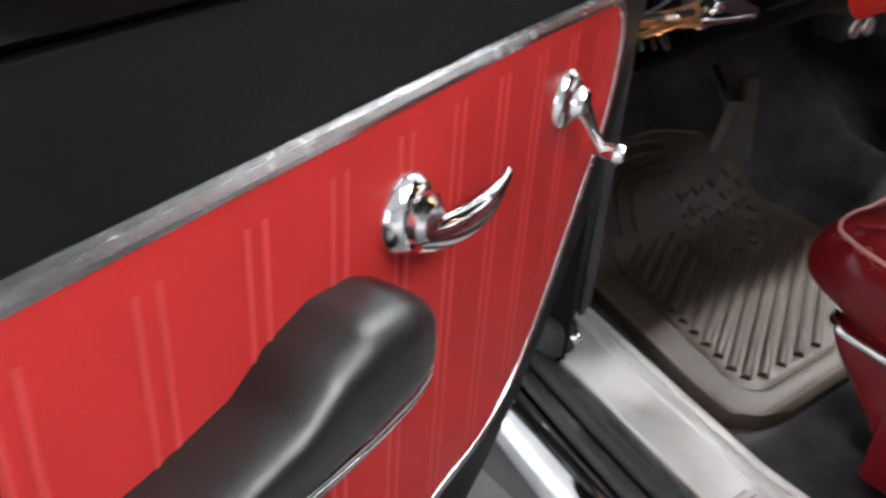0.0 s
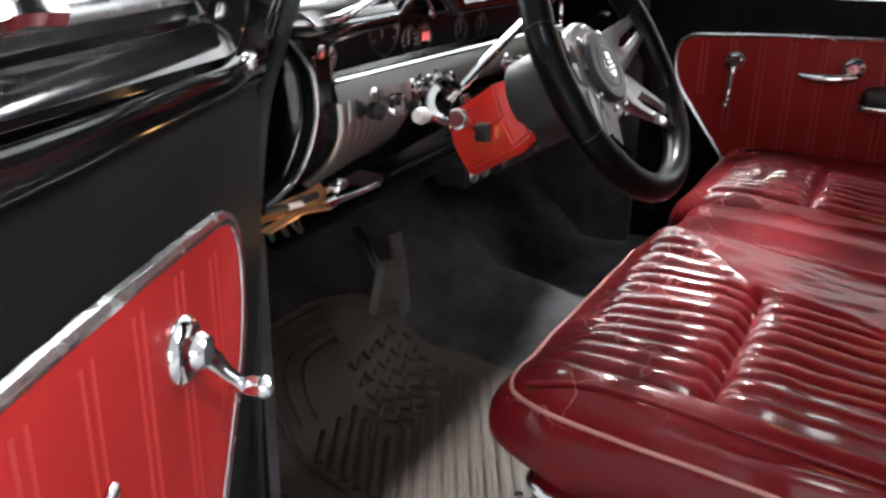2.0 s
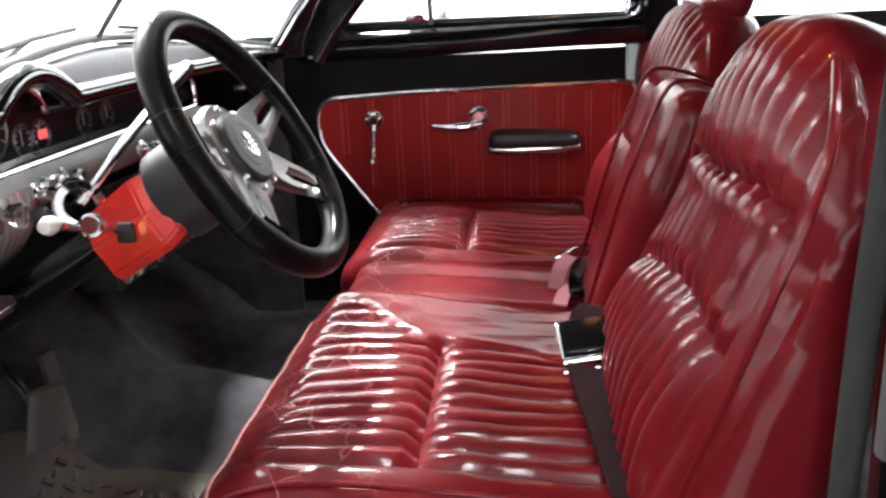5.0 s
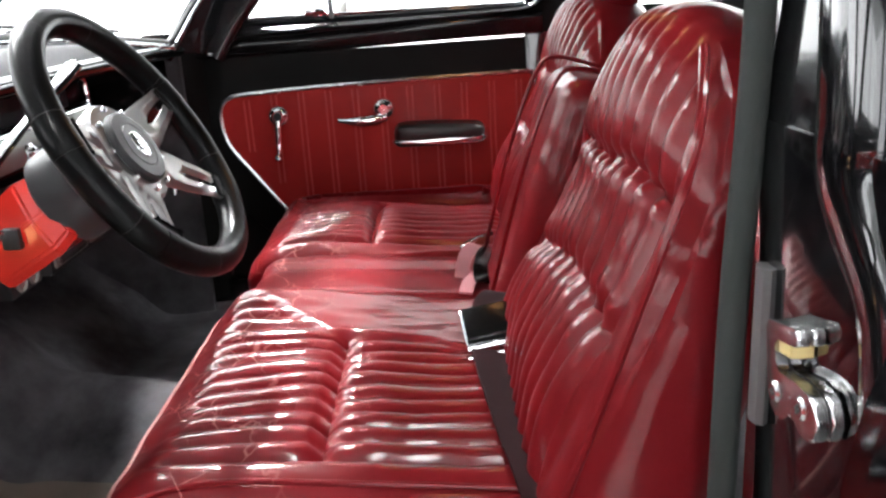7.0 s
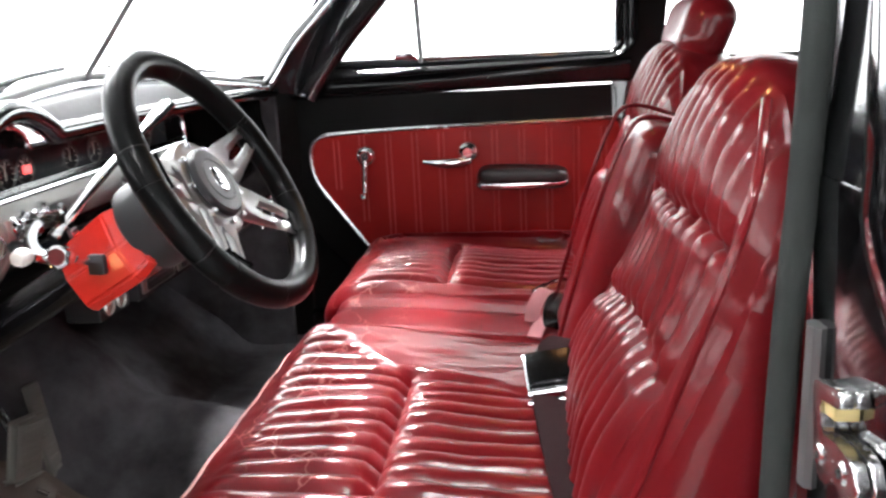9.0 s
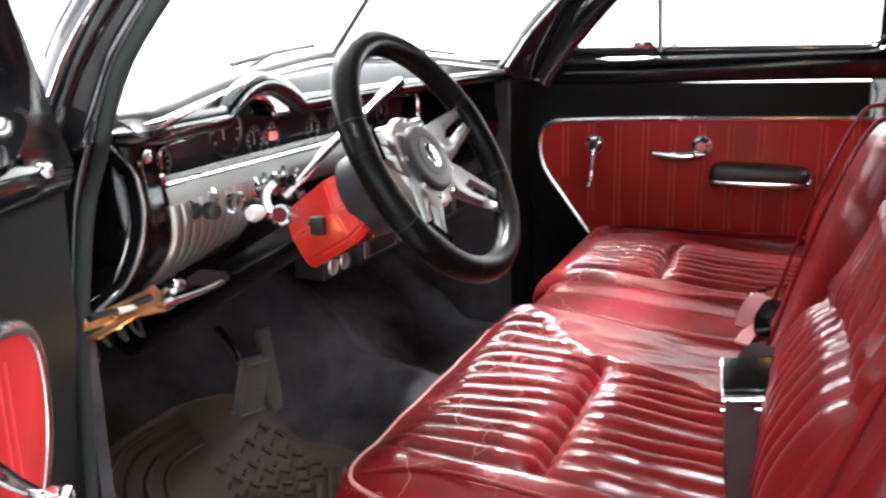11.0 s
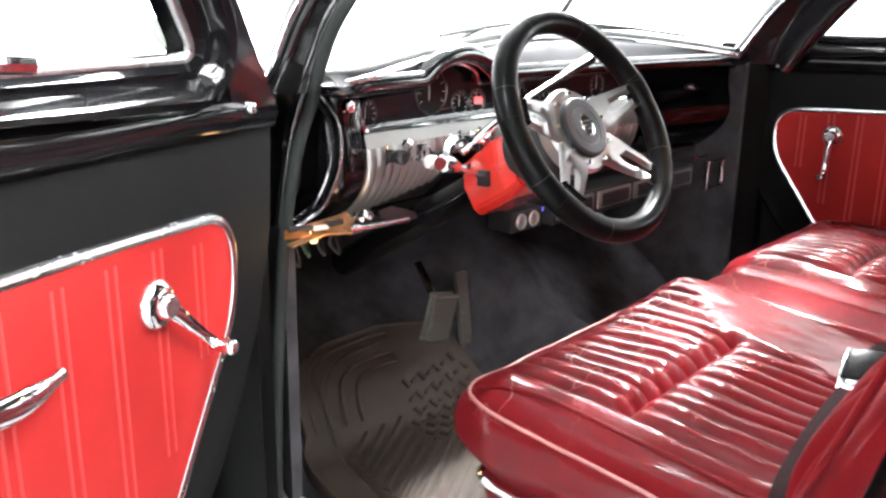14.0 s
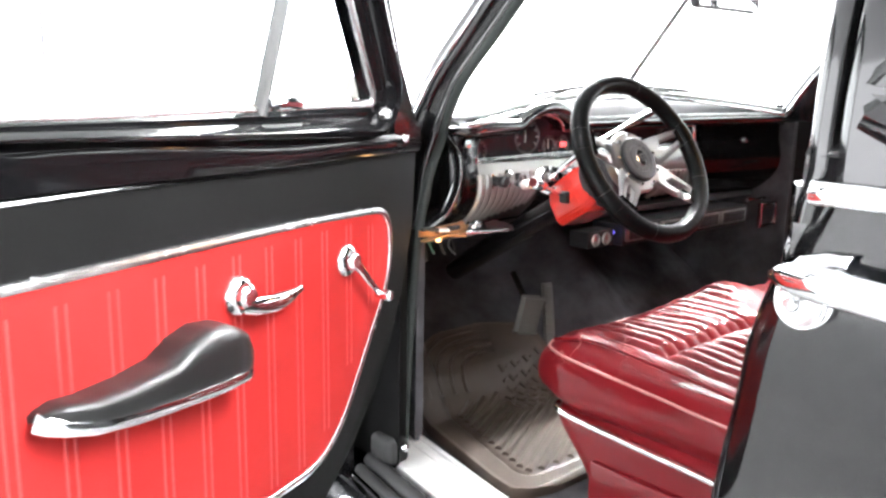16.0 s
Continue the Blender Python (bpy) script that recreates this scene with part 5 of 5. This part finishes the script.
part("rail", tube(bm_new(), [(0.63, 0.31, 0.752), (0.775, 0.31, 0.752)], 0.006, 8), "chrome", hk)

# ---------------------------------------------------------------- steering wheel and column
HUB = Vector((-0.356, 0.001, 0.947))
TO_DRIVER = Vector((-0.03, -0.863, 0.505)).normalized()
mw = axis(HUB, TO_DRIVER)
R_WHEEL, R_GRIP, DISH = 0.158, 0.0170, 0.012
wheel = thing("steering_wheel", "black leather steering wheel with four slotted brushed spokes", "steering wheel", at=HUB)
ring = [mw @ Vector((R_WHEEL * math.cos(2 * math.pi * i / 72), R_WHEEL * math.sin(2 * math.pi * i / 72), DISH)) for i in range(72)]
rim = part("rim", tube(bm_new(), ring, R_GRIP, 16, True, up=TO_DRIVER), "wheel_grip", wheel, "black leather rim")
for i in range(8):
    an = 2 * math.pi * (i + 0.5) / 8
    part("seam", tube(bm_new(), [mw @ (Matrix.Rotation(an, 4, "Z") @ Vector((R_WHEEL + 0.0167 * math.cos(2 * math.pi * j / 20), 0, DISH + 0.0167 * math.sin(2 * math.pi * j / 20)))) for j in range(20)], 0.0006, 4, True), "rubber", rim)
for an in (14, -42, 166, -138):
    mr = mw @ Matrix.Rotation(radians(an), 4, "Z")
    bm = bm_new()
    # a tapering plate with a long slot, cut into short lengths so that it can rise to the rim
    cuts = [0.040, 0.055, 0.072, 0.085, 0.100, 0.115, 0.128, 0.140, 0.150]
    edge_w = [0.029 - 0.012 * step01(0.0, 8.0, k) for k in range(9)]
    slot_w = [0, 0, 0.0, 0.0062, 0.0066, 0.0062, 0.0056, 0.0, 0]
    for k in range(8):
        a0, a1 = cuts[k], cuts[k + 1]
        for sg in (1, -1):
            prism(bm, [(a0, sg * slot_w[k]), (a1, sg * slot_w[k + 1]), (a1, sg * edge_w[k + 1]), (a0, sg * edge_w[k])][::sg], lambda a, b, d: mr @ Vector((a, b, d + 0.001 - 0.009 * (1 - step01(0.03, 0.07, a)) + DISH * step01(0.06, 0.14, a))), -0.002, 0.002)
    bmesh.ops.remove_doubles(bm, verts=bm.verts, dist=0.0001)
    part("spoke", bm, "spoke_metal", wheel, "slotted brushed-metal spoke")
    part("clamp", tube(bm_new(), [mw @ Vector(((R_WHEEL) * math.cos(radians(an + q)), (R_WHEEL) * math.sin(radians(an + q)), DISH)) for q in (-6, -3, 0, 3, 6)], R_GRIP + 0.0006, 16, up=TO_DRIVER), "wheel_grip", wheel)
    part("clamp_tab", box(bm_new(), (R_WHEEL - 0.019, 0, DISH), (0.016, 0.034, 0.012), 0.004, mr), "wheel_grip", wheel)
hub = part("hub_ring", lathe(bm_new(), [(0.0, -0.03), (0.060, -0.03), (0.064, -0.01), (0.060, -0.004), (0.050, -0.002), (0.0, -0.002)], mw, 40), "spoke_metal", wheel, "polished hub ring")
for i in range(9):
    an = 2 * math.pi * i / 9 + 0.2
    part("hub_screw", lathe(bm_new(), [(0.0, 0.003), (0.003, 0.0025), (0.0036, 0.0), (0.0036, -0.003)], mw @ Matrix.Translation((0.0525 * math.cos(an), 0.0525 * math.sin(an), 0.001)), 8), "chrome", hub)
pad = part("horn_pad", lathe(bm_new(), [(0.0, 0.0095), (0.026, 0.0095), (0.0275, 0.0085), (0.029, 0.0095), (0.041, 0.0085), (0.0445, 0.006), (0.0455, 0.0)], mw, 48), "black_plastic", wheel, "round black horn pad", 20)
bm = bm_new()
prism(bm, [(0.013 * math.cos(2 * math.pi * i / 20), 0.017 * math.sin(2 * math.pi * i / 20)) for i in range(20)], lambda a, b, d: mw @ Vector((a, b, d)), 0.0090, 0.0112, 0.0008)
em = part("emblem", bm, "chrome", pad, "oval chrome emblem")
for i in (-1, 0, 1):
    part("emblem_bar", box(bm_new(), (0, 0.006 * i, 0.0114), (0.016, 0.0026, 0.001), 0, mw), "black_plastic", em)

column = thing("steering_column", "red steering column with a black shroud and chrome levers", "steering column", at=HUB - TO_DRIVER * 0.2)
DOWN = -TO_DRIVER
mc = axis(HUB, DOWN)


UPA = Vector((0, 0.505, 0.863))


def along(x, y, s):
    """A place by the column: across, up across it, and down along it."""
    return HUB + Vector((x, 0, 0)) + UPA * y + DOWN * s


part("shroud", lathe(bm_new(), [(0.030, 0.012), (0.048, 0.028), (0.055, 0.036), (0.058, 0.045), (0.057, 0.104), (0.052, 0.108), (0.0, 0.108)], mc, 36), "black_plastic", column, "black shroud behind the wheel")
bm = bm_new()
hs = [(-0.046, -0.044), (0.046, -0.044), (0.054, -0.034), (0.056, 0.0), (0.040, 0.040), (-0.040, 0.040), (-0.056, 0.0), (-0.054, -0.034)]
lo_ = [bm.verts.new(along(a * 0.96, b * 0.95, 0.098)) for a, b in hs]
md_ = [bm.verts.new(along(a * 1.10, b * 1.10 - 0.002, 0.122)) for a, b in hs]
hi_ = [bm.verts.new(along(a * 0.98, b * (1.15 if b < 0 else 0.85), 0.205)) for a, b in hs]
for A, B in ((lo_, md_), (md_, hi_)):
    for k in range(8):
        bm.faces.new((A[k], A[(k + 1) % 8], B[(k + 1) % 8], B[k]))
bm.faces.new(lo_[::-1])
bm.faces.new(hi_)
bmesh.ops.bevel(bm, geom=list(bm.edges), offset=0.003, segments=2, affect="EDGES")
part("housing", bm, "red_paint", column, "red angular column housing", 12)
part("tube", tube(bm_new(), [along(0, 0, 0.20), along(0, 0, 0.62)], 0.026, 20), "black_paint", column)
part("collar", lathe(bm_new(), [(0.020, -0.008), (0.029, -0.006), (0.031, 0.0), (0.029, 0.006), (0.020, 0.008), (0.020, -0.008)], axis(along(-0.045, 0.048, 0.190), (-0.6, -0.6, 0.35)), 28), "chrome", column, "chrome lever collar")
slot = part("lever_slot", box(bm_new(), along(-0.062, -0.006, 0.152), (0.012, 0.020, 0.024), 0.003), "black_plastic", column)
SL = Vector((-0.415, 0.134, 0.868))
tip = Vector((-0.535, 0.105, 0.905))
part("signal_lever", tube(bm_new(), [SL, SL.lerp(tip, 0.7)], 0.0045, 10), "chrome", column)
part("lever_barrel", lathe(bm_new(), [(0.0, 0.002), (0.009, 0.0), (0.012, -0.003), (0.0125, -0.020), (0.010, -0.040), (0.007, -0.05), (0.0, -0.05)], axis(tip, (-1, -0.25, 0.25)), 20), "chrome", column)
part("barrel_face", lathe(bm_new(), [(0.0, 0.0025), (0.0085, 0.0022), (0.009, 0.0)], axis(tip, (-1, -0.25, 0.25)), 18), "barrel_red", column)
part("lever_knob", lathe(bm_new(), [(0.0, 0.028), (0.008, 0.0255), (0.0108, 0.018), (0.0095, 0.008), (0.005, 0.0), (0.0, 0.0)], axis((-0.444, 0.19, 0.886), (-1, 0.1, 0.05)), 18), "white_plastic", column, "white lever knob")
part("shift_lever", tube(bm_new(), smooth_path([along(-0.045, 0.05, 0.190), (-0.33, 0.165, 0.945), (-0.23, 0.158, 0.985), (-0.165, 0.154, 1.008), (-0.112, 0.152, 1.027)]), [0.0075 - 0.002 * i / 24 + 0.005 * step01(14, 20, i) for i in range(25)], 12, section=(1.2, 0.8)), "chrome", column, "long tapered chrome shift lever")
part("tilt_lever", tube(bm_new(), smooth_path([along(-0.056, 0.02, 0.19), along(-0.075, 0.035, 0.20), along(-0.085, 0.04, 0.20)]), 0.005, 8), "chrome", column)

# ---------------------------------------------------------------- pedals
ped = thing("brake_pedal", "worn black rubber brake pedal on a dark arm", "pedal", at=(-0.235, 0.42, 0.53))
mp = axis((-0.212, 0.399, 0.526), (-0.04, -0.99, -0.10), (1, 0, -0.2))
pd = part("pad", box(bm_new(), (0, 0, 0), (0.054, 0.086, 0.016), 0.006, mp), "worn_rubber", ped)
for i in range(7):
    part("rib", box(bm_new(), (0, -0.034 + 0.0113 * i, 0.0085), (0.045, 0.004, 0.003), 0.001, mp), "worn_rubber", pd)
part("arm", tube(bm_new(), smooth_path([(-0.206, 0.412, 0.53), (-0.203, 0.43, 0.57), (-0.200, 0.47, 0.62)]), 0.008, 8, section=(1.2, 0.6)), "flap_black", ped)
gas = thing("accelerator_pedal", "tall dark accelerator pedal on the toe board", "pedal", at=(-0.08, 0.48, 0.44))
mg = axis((-0.076, 0.452, 0.472), (-0.05, -0.983, 0.18), (1, 0, -0.06))
part("pad", box(bm_new(), (0, 0, 0), (0.034, 0.205, 0.012), 0.005, mg), "worn_rubber", gas)
for i in range(10):
    part("rib", box(bm_new(), (0, -0.09 + 0.02 * i, 0.0065), (0.026, 0.006, 0.003), 0.001, mg), "worn_rubber", gas)

# ---------------------------------------------------------------- floor mat
mat = thing("floor_mat", "grey-brown ribbed rubber floor mat with raised edges", "floor mat", at=(-0.42, 0.2, 0.33))


def track(y, pts):
    for (y0, x0), (y1, x1) in zip(pts, pts[1:]):
        if y <= y1:
            return x0 + (x1 - x0) * max(0, y - y0) / (y1 - y0)
    return pts[-1][1]


def mat_left(y):
    """The outer side: slanting, then a round lobe that climbs the toe board."""
    return track(y, [(0.0, -0.560), (0.012, -0.610), (0.04, -0.642), (0.10, -0.634), (0.26, -0.592), (0.405, -0.554), (0.422, -0.532), (0.45, -0.524), (0.48, -0.508), (0.51, -0.480), (0.53, -0.440), (0.540, -0.400), (0.545, -0.365)])


def mat_right(y):
    return track(y, [(0.0, -0.15), (0.03, -0.10), (0.32, -0.085), (0.42, -0.095), (0.47, -0.108), (0.51, -0.141), (0.53, -0.190), (0.540, -0.235), (0.545, -0.270)])


def mat_xy(a, b):
    """a across, b ahead."""
    y = 0.545 * (1 - (1 - b) ** 1.25)
    return mat_left(y) + (mat_right(y) - mat_left(y)) * a, y


def mat_inside(x, y):
    """How far a place lies inside the ribbed field, which has one round corner."""
    dx, dy, r = x + 0.655 - 0.30 * max(0, y - 0.03) - 0.068, y - 0.050, 0.055
    return r - math.hypot(r - dx, r - dy) if dx < r and dy < r else min(dx, dy)


def mat_pt(a, b):
    """A raised border, a groove inside it, and a dished front corner for the heel."""
    x, y = mat_xy(a, b)
    e = min(a, 1 - a, b, 1 - b)
    inside = mat_inside(x, y)
    z = toe(x, y) + 0.012 + 0.006 * (1 - step01(-0.008, 0.002, inside)) - 0.005 * math.exp(-(inside / 0.006) ** 2)
    z += 0.004 * math.exp(-((e - 0.012) / 0.010) ** 2) - 0.006 * (1 - step01(0, 0.012, e))
    return Vector((x, y, z))


bm = bm_new()
grid(bm, mat_pt, 110, 130)
rim_edges = [e for e in bm.edges if len(e.link_faces) == 1]
skirt = bmesh.ops.extrude_edge_only(bm, edges=rim_edges)
for v in skirt["geom"]:
    if isinstance(v, bmesh.types.BMVert):
        v.co.z -= 0.014
sheet_ob = part("sheet", bm, "rubber_mat", mat)


def mat_z(x, y):
    return toe(x, y) + 0.012


def on_mat(x, y, up):
    """The pose of a raised mark on the mat, square to its slope."""
    gx, gy = (mat_z(x + 0.004, y) - mat_z(x - 0.004, y)) / 0.008, (mat_z(x, y + 0.004) - mat_z(x, y - 0.004)) / 0.008
    return axis((x, y, mat_z(x, y) + up), (-gx, -gy, 1))


RIB = Vector((0.88, 0.475))
# ribs run across the mat from its outer border
for i in range(21):
    off = -0.150 + 0.0242 * i
    p, line = Vector((-0.60, 0.130 + off - 0.05 * RIB.y / RIB.x)), []
    while p.x < -0.13 and p.y < 0.40 and not (p.y > 0.300 and p.x > -0.345 + 0.4 * (p.y - 0.31)):
        if mat_inside(p.x, p.y) > 0.014 and p.x < mat_right(p.y) - 0.02:
            line.append(Vector((p.x, p.y, mat_z(p.x, p.y) + 0.0015)))
        p = p + RIB * 0.010
    if len(line) > 3:
        part("rib", tube(bm_new(), line, 0.0074, 10, section=(1, 0.85)), "rubber_mat", sheet_ob)
for i in range(10):
    for j in range(8):
        x, y = -0.335 + 0.022 * i + 0.004 * j, 0.310 + 0.021 * j
        if -0.33 + 0.4 * (y - 0.31) < x < -0.115 and y < 0.455 - 0.25 * max(0, -0.2 - x):
            m = on_mat(x, y, 0.0025) @ Matrix.Rotation(0.35 if (i + j) % 2 else 0.35 + math.pi / 2, 4, "Z")
            part("tread", box(bm_new(), (0, 0, 0), (0.017, 0.006, 0.005), 0.0015, m, 1), "rubber_mat", sheet_ob)
for q in (0.10, 0.24, 0.38, 0.52):
    lobe = [(mat_left(y), y) for y in (0.425, 0.45, 0.475, 0.495, 0.512, 0.525, 0.535, 0.541)] + [(-0.33, 0.544), (-0.28, 0.543), (-0.235, 0.538)]
    lobe = [(x + (-0.275 - x) * q, y + (0.405 - y) * q * 0.9) for x, y in lobe]
    part("ridge", tube(bm_new(), smooth_path([(x, y, mat_z(x, y) + 0.001) for x, y in lobe], 3), 0.0050, 8, section=(1, 0.9)), "rubber_mat", sheet_ob)

# ---------------------------------------------------------------- outside mirrors
def side_mirror(at, facing, r):
    t = thing("side_mirror", "round chrome side mirror on a short stalk", "mirror", "side mirrors", at=at)
    a = Vector(at)
    h = part("housing", lathe(bm_new(), [(0.0, 0.9 * r), (0.45 * r, 0.8 * r), (0.83 * r, 0.45 * r), (r, 0.0), (0.96 * r, -0.1 * r), (0.0, -0.1 * r)], axis(a, facing), 28), "mirror_shell", t)
    part("stalk", tube(bm_new(), smooth_path([a + Vector((0, 0.01, -0.6 * r)), a + Vector((0.01, 0.02, -1.6 * r)), a + Vector((-0.025, 0.02, -2.4 * r))]), 0.006, 8), "chrome", h)
    return t


side_mirror((-0.85, 0.235, 1.078), (0.2, 1, 0), 0.020)
side_mirror((0.99, -0.131, 1.066), (0.1, 1, 0), 0.034)
rm = thing("rear_view_mirror", "rear-view mirror hanging from the windscreen bar", "mirror", at=(CX, 0.10, 1.31))
part("housing", rbox(bm_new(), (CX - 0.13, 0.08, 1.252), (CX + 0.13, 0.105, 1.312), 0.012, 0.012), "black_plastic", rm)
part("glass", box(bm_new(), (CX, 0.0785, 1.282), (0.245, 0.002, 0.048), 0.0005), "chrome", rm)
part("stalk", tube(bm_new(), [(CX, 0.10, 1.305), (CX, 0.13, 1.375)], 0.007, 8), "chrome", rm)

for x0, x1 in ((-0.30, 0.02), (0.16, 0.52)):
    w = thing("wiper", "thin black windscreen wiper at rest", "wiper", "wipers", at=(x0, 0.40, 1.05))
    part("arm", tube(bm_new(), [(x0, ws_y(x0) + 0.045, ws_z(x0) - 0.012), (x0 + 0.04, ws_y(x0) + 0.016, ws_z(x0) + 0.012), ((x0 + x1) / 2, ws_y((x0 + x1) / 2) + 0.016, ws_z((x0 + x1) / 2) + 0.020)], 0.004, 6), "black_plastic", w)
    part("blade", tube(bm_new(), [(x, ws_y(x) + 0.008, ws_z(x) + 0.022) for x in (x0, (x0 + x1) / 2, x1)], 0.004, 6), "rubber", w)
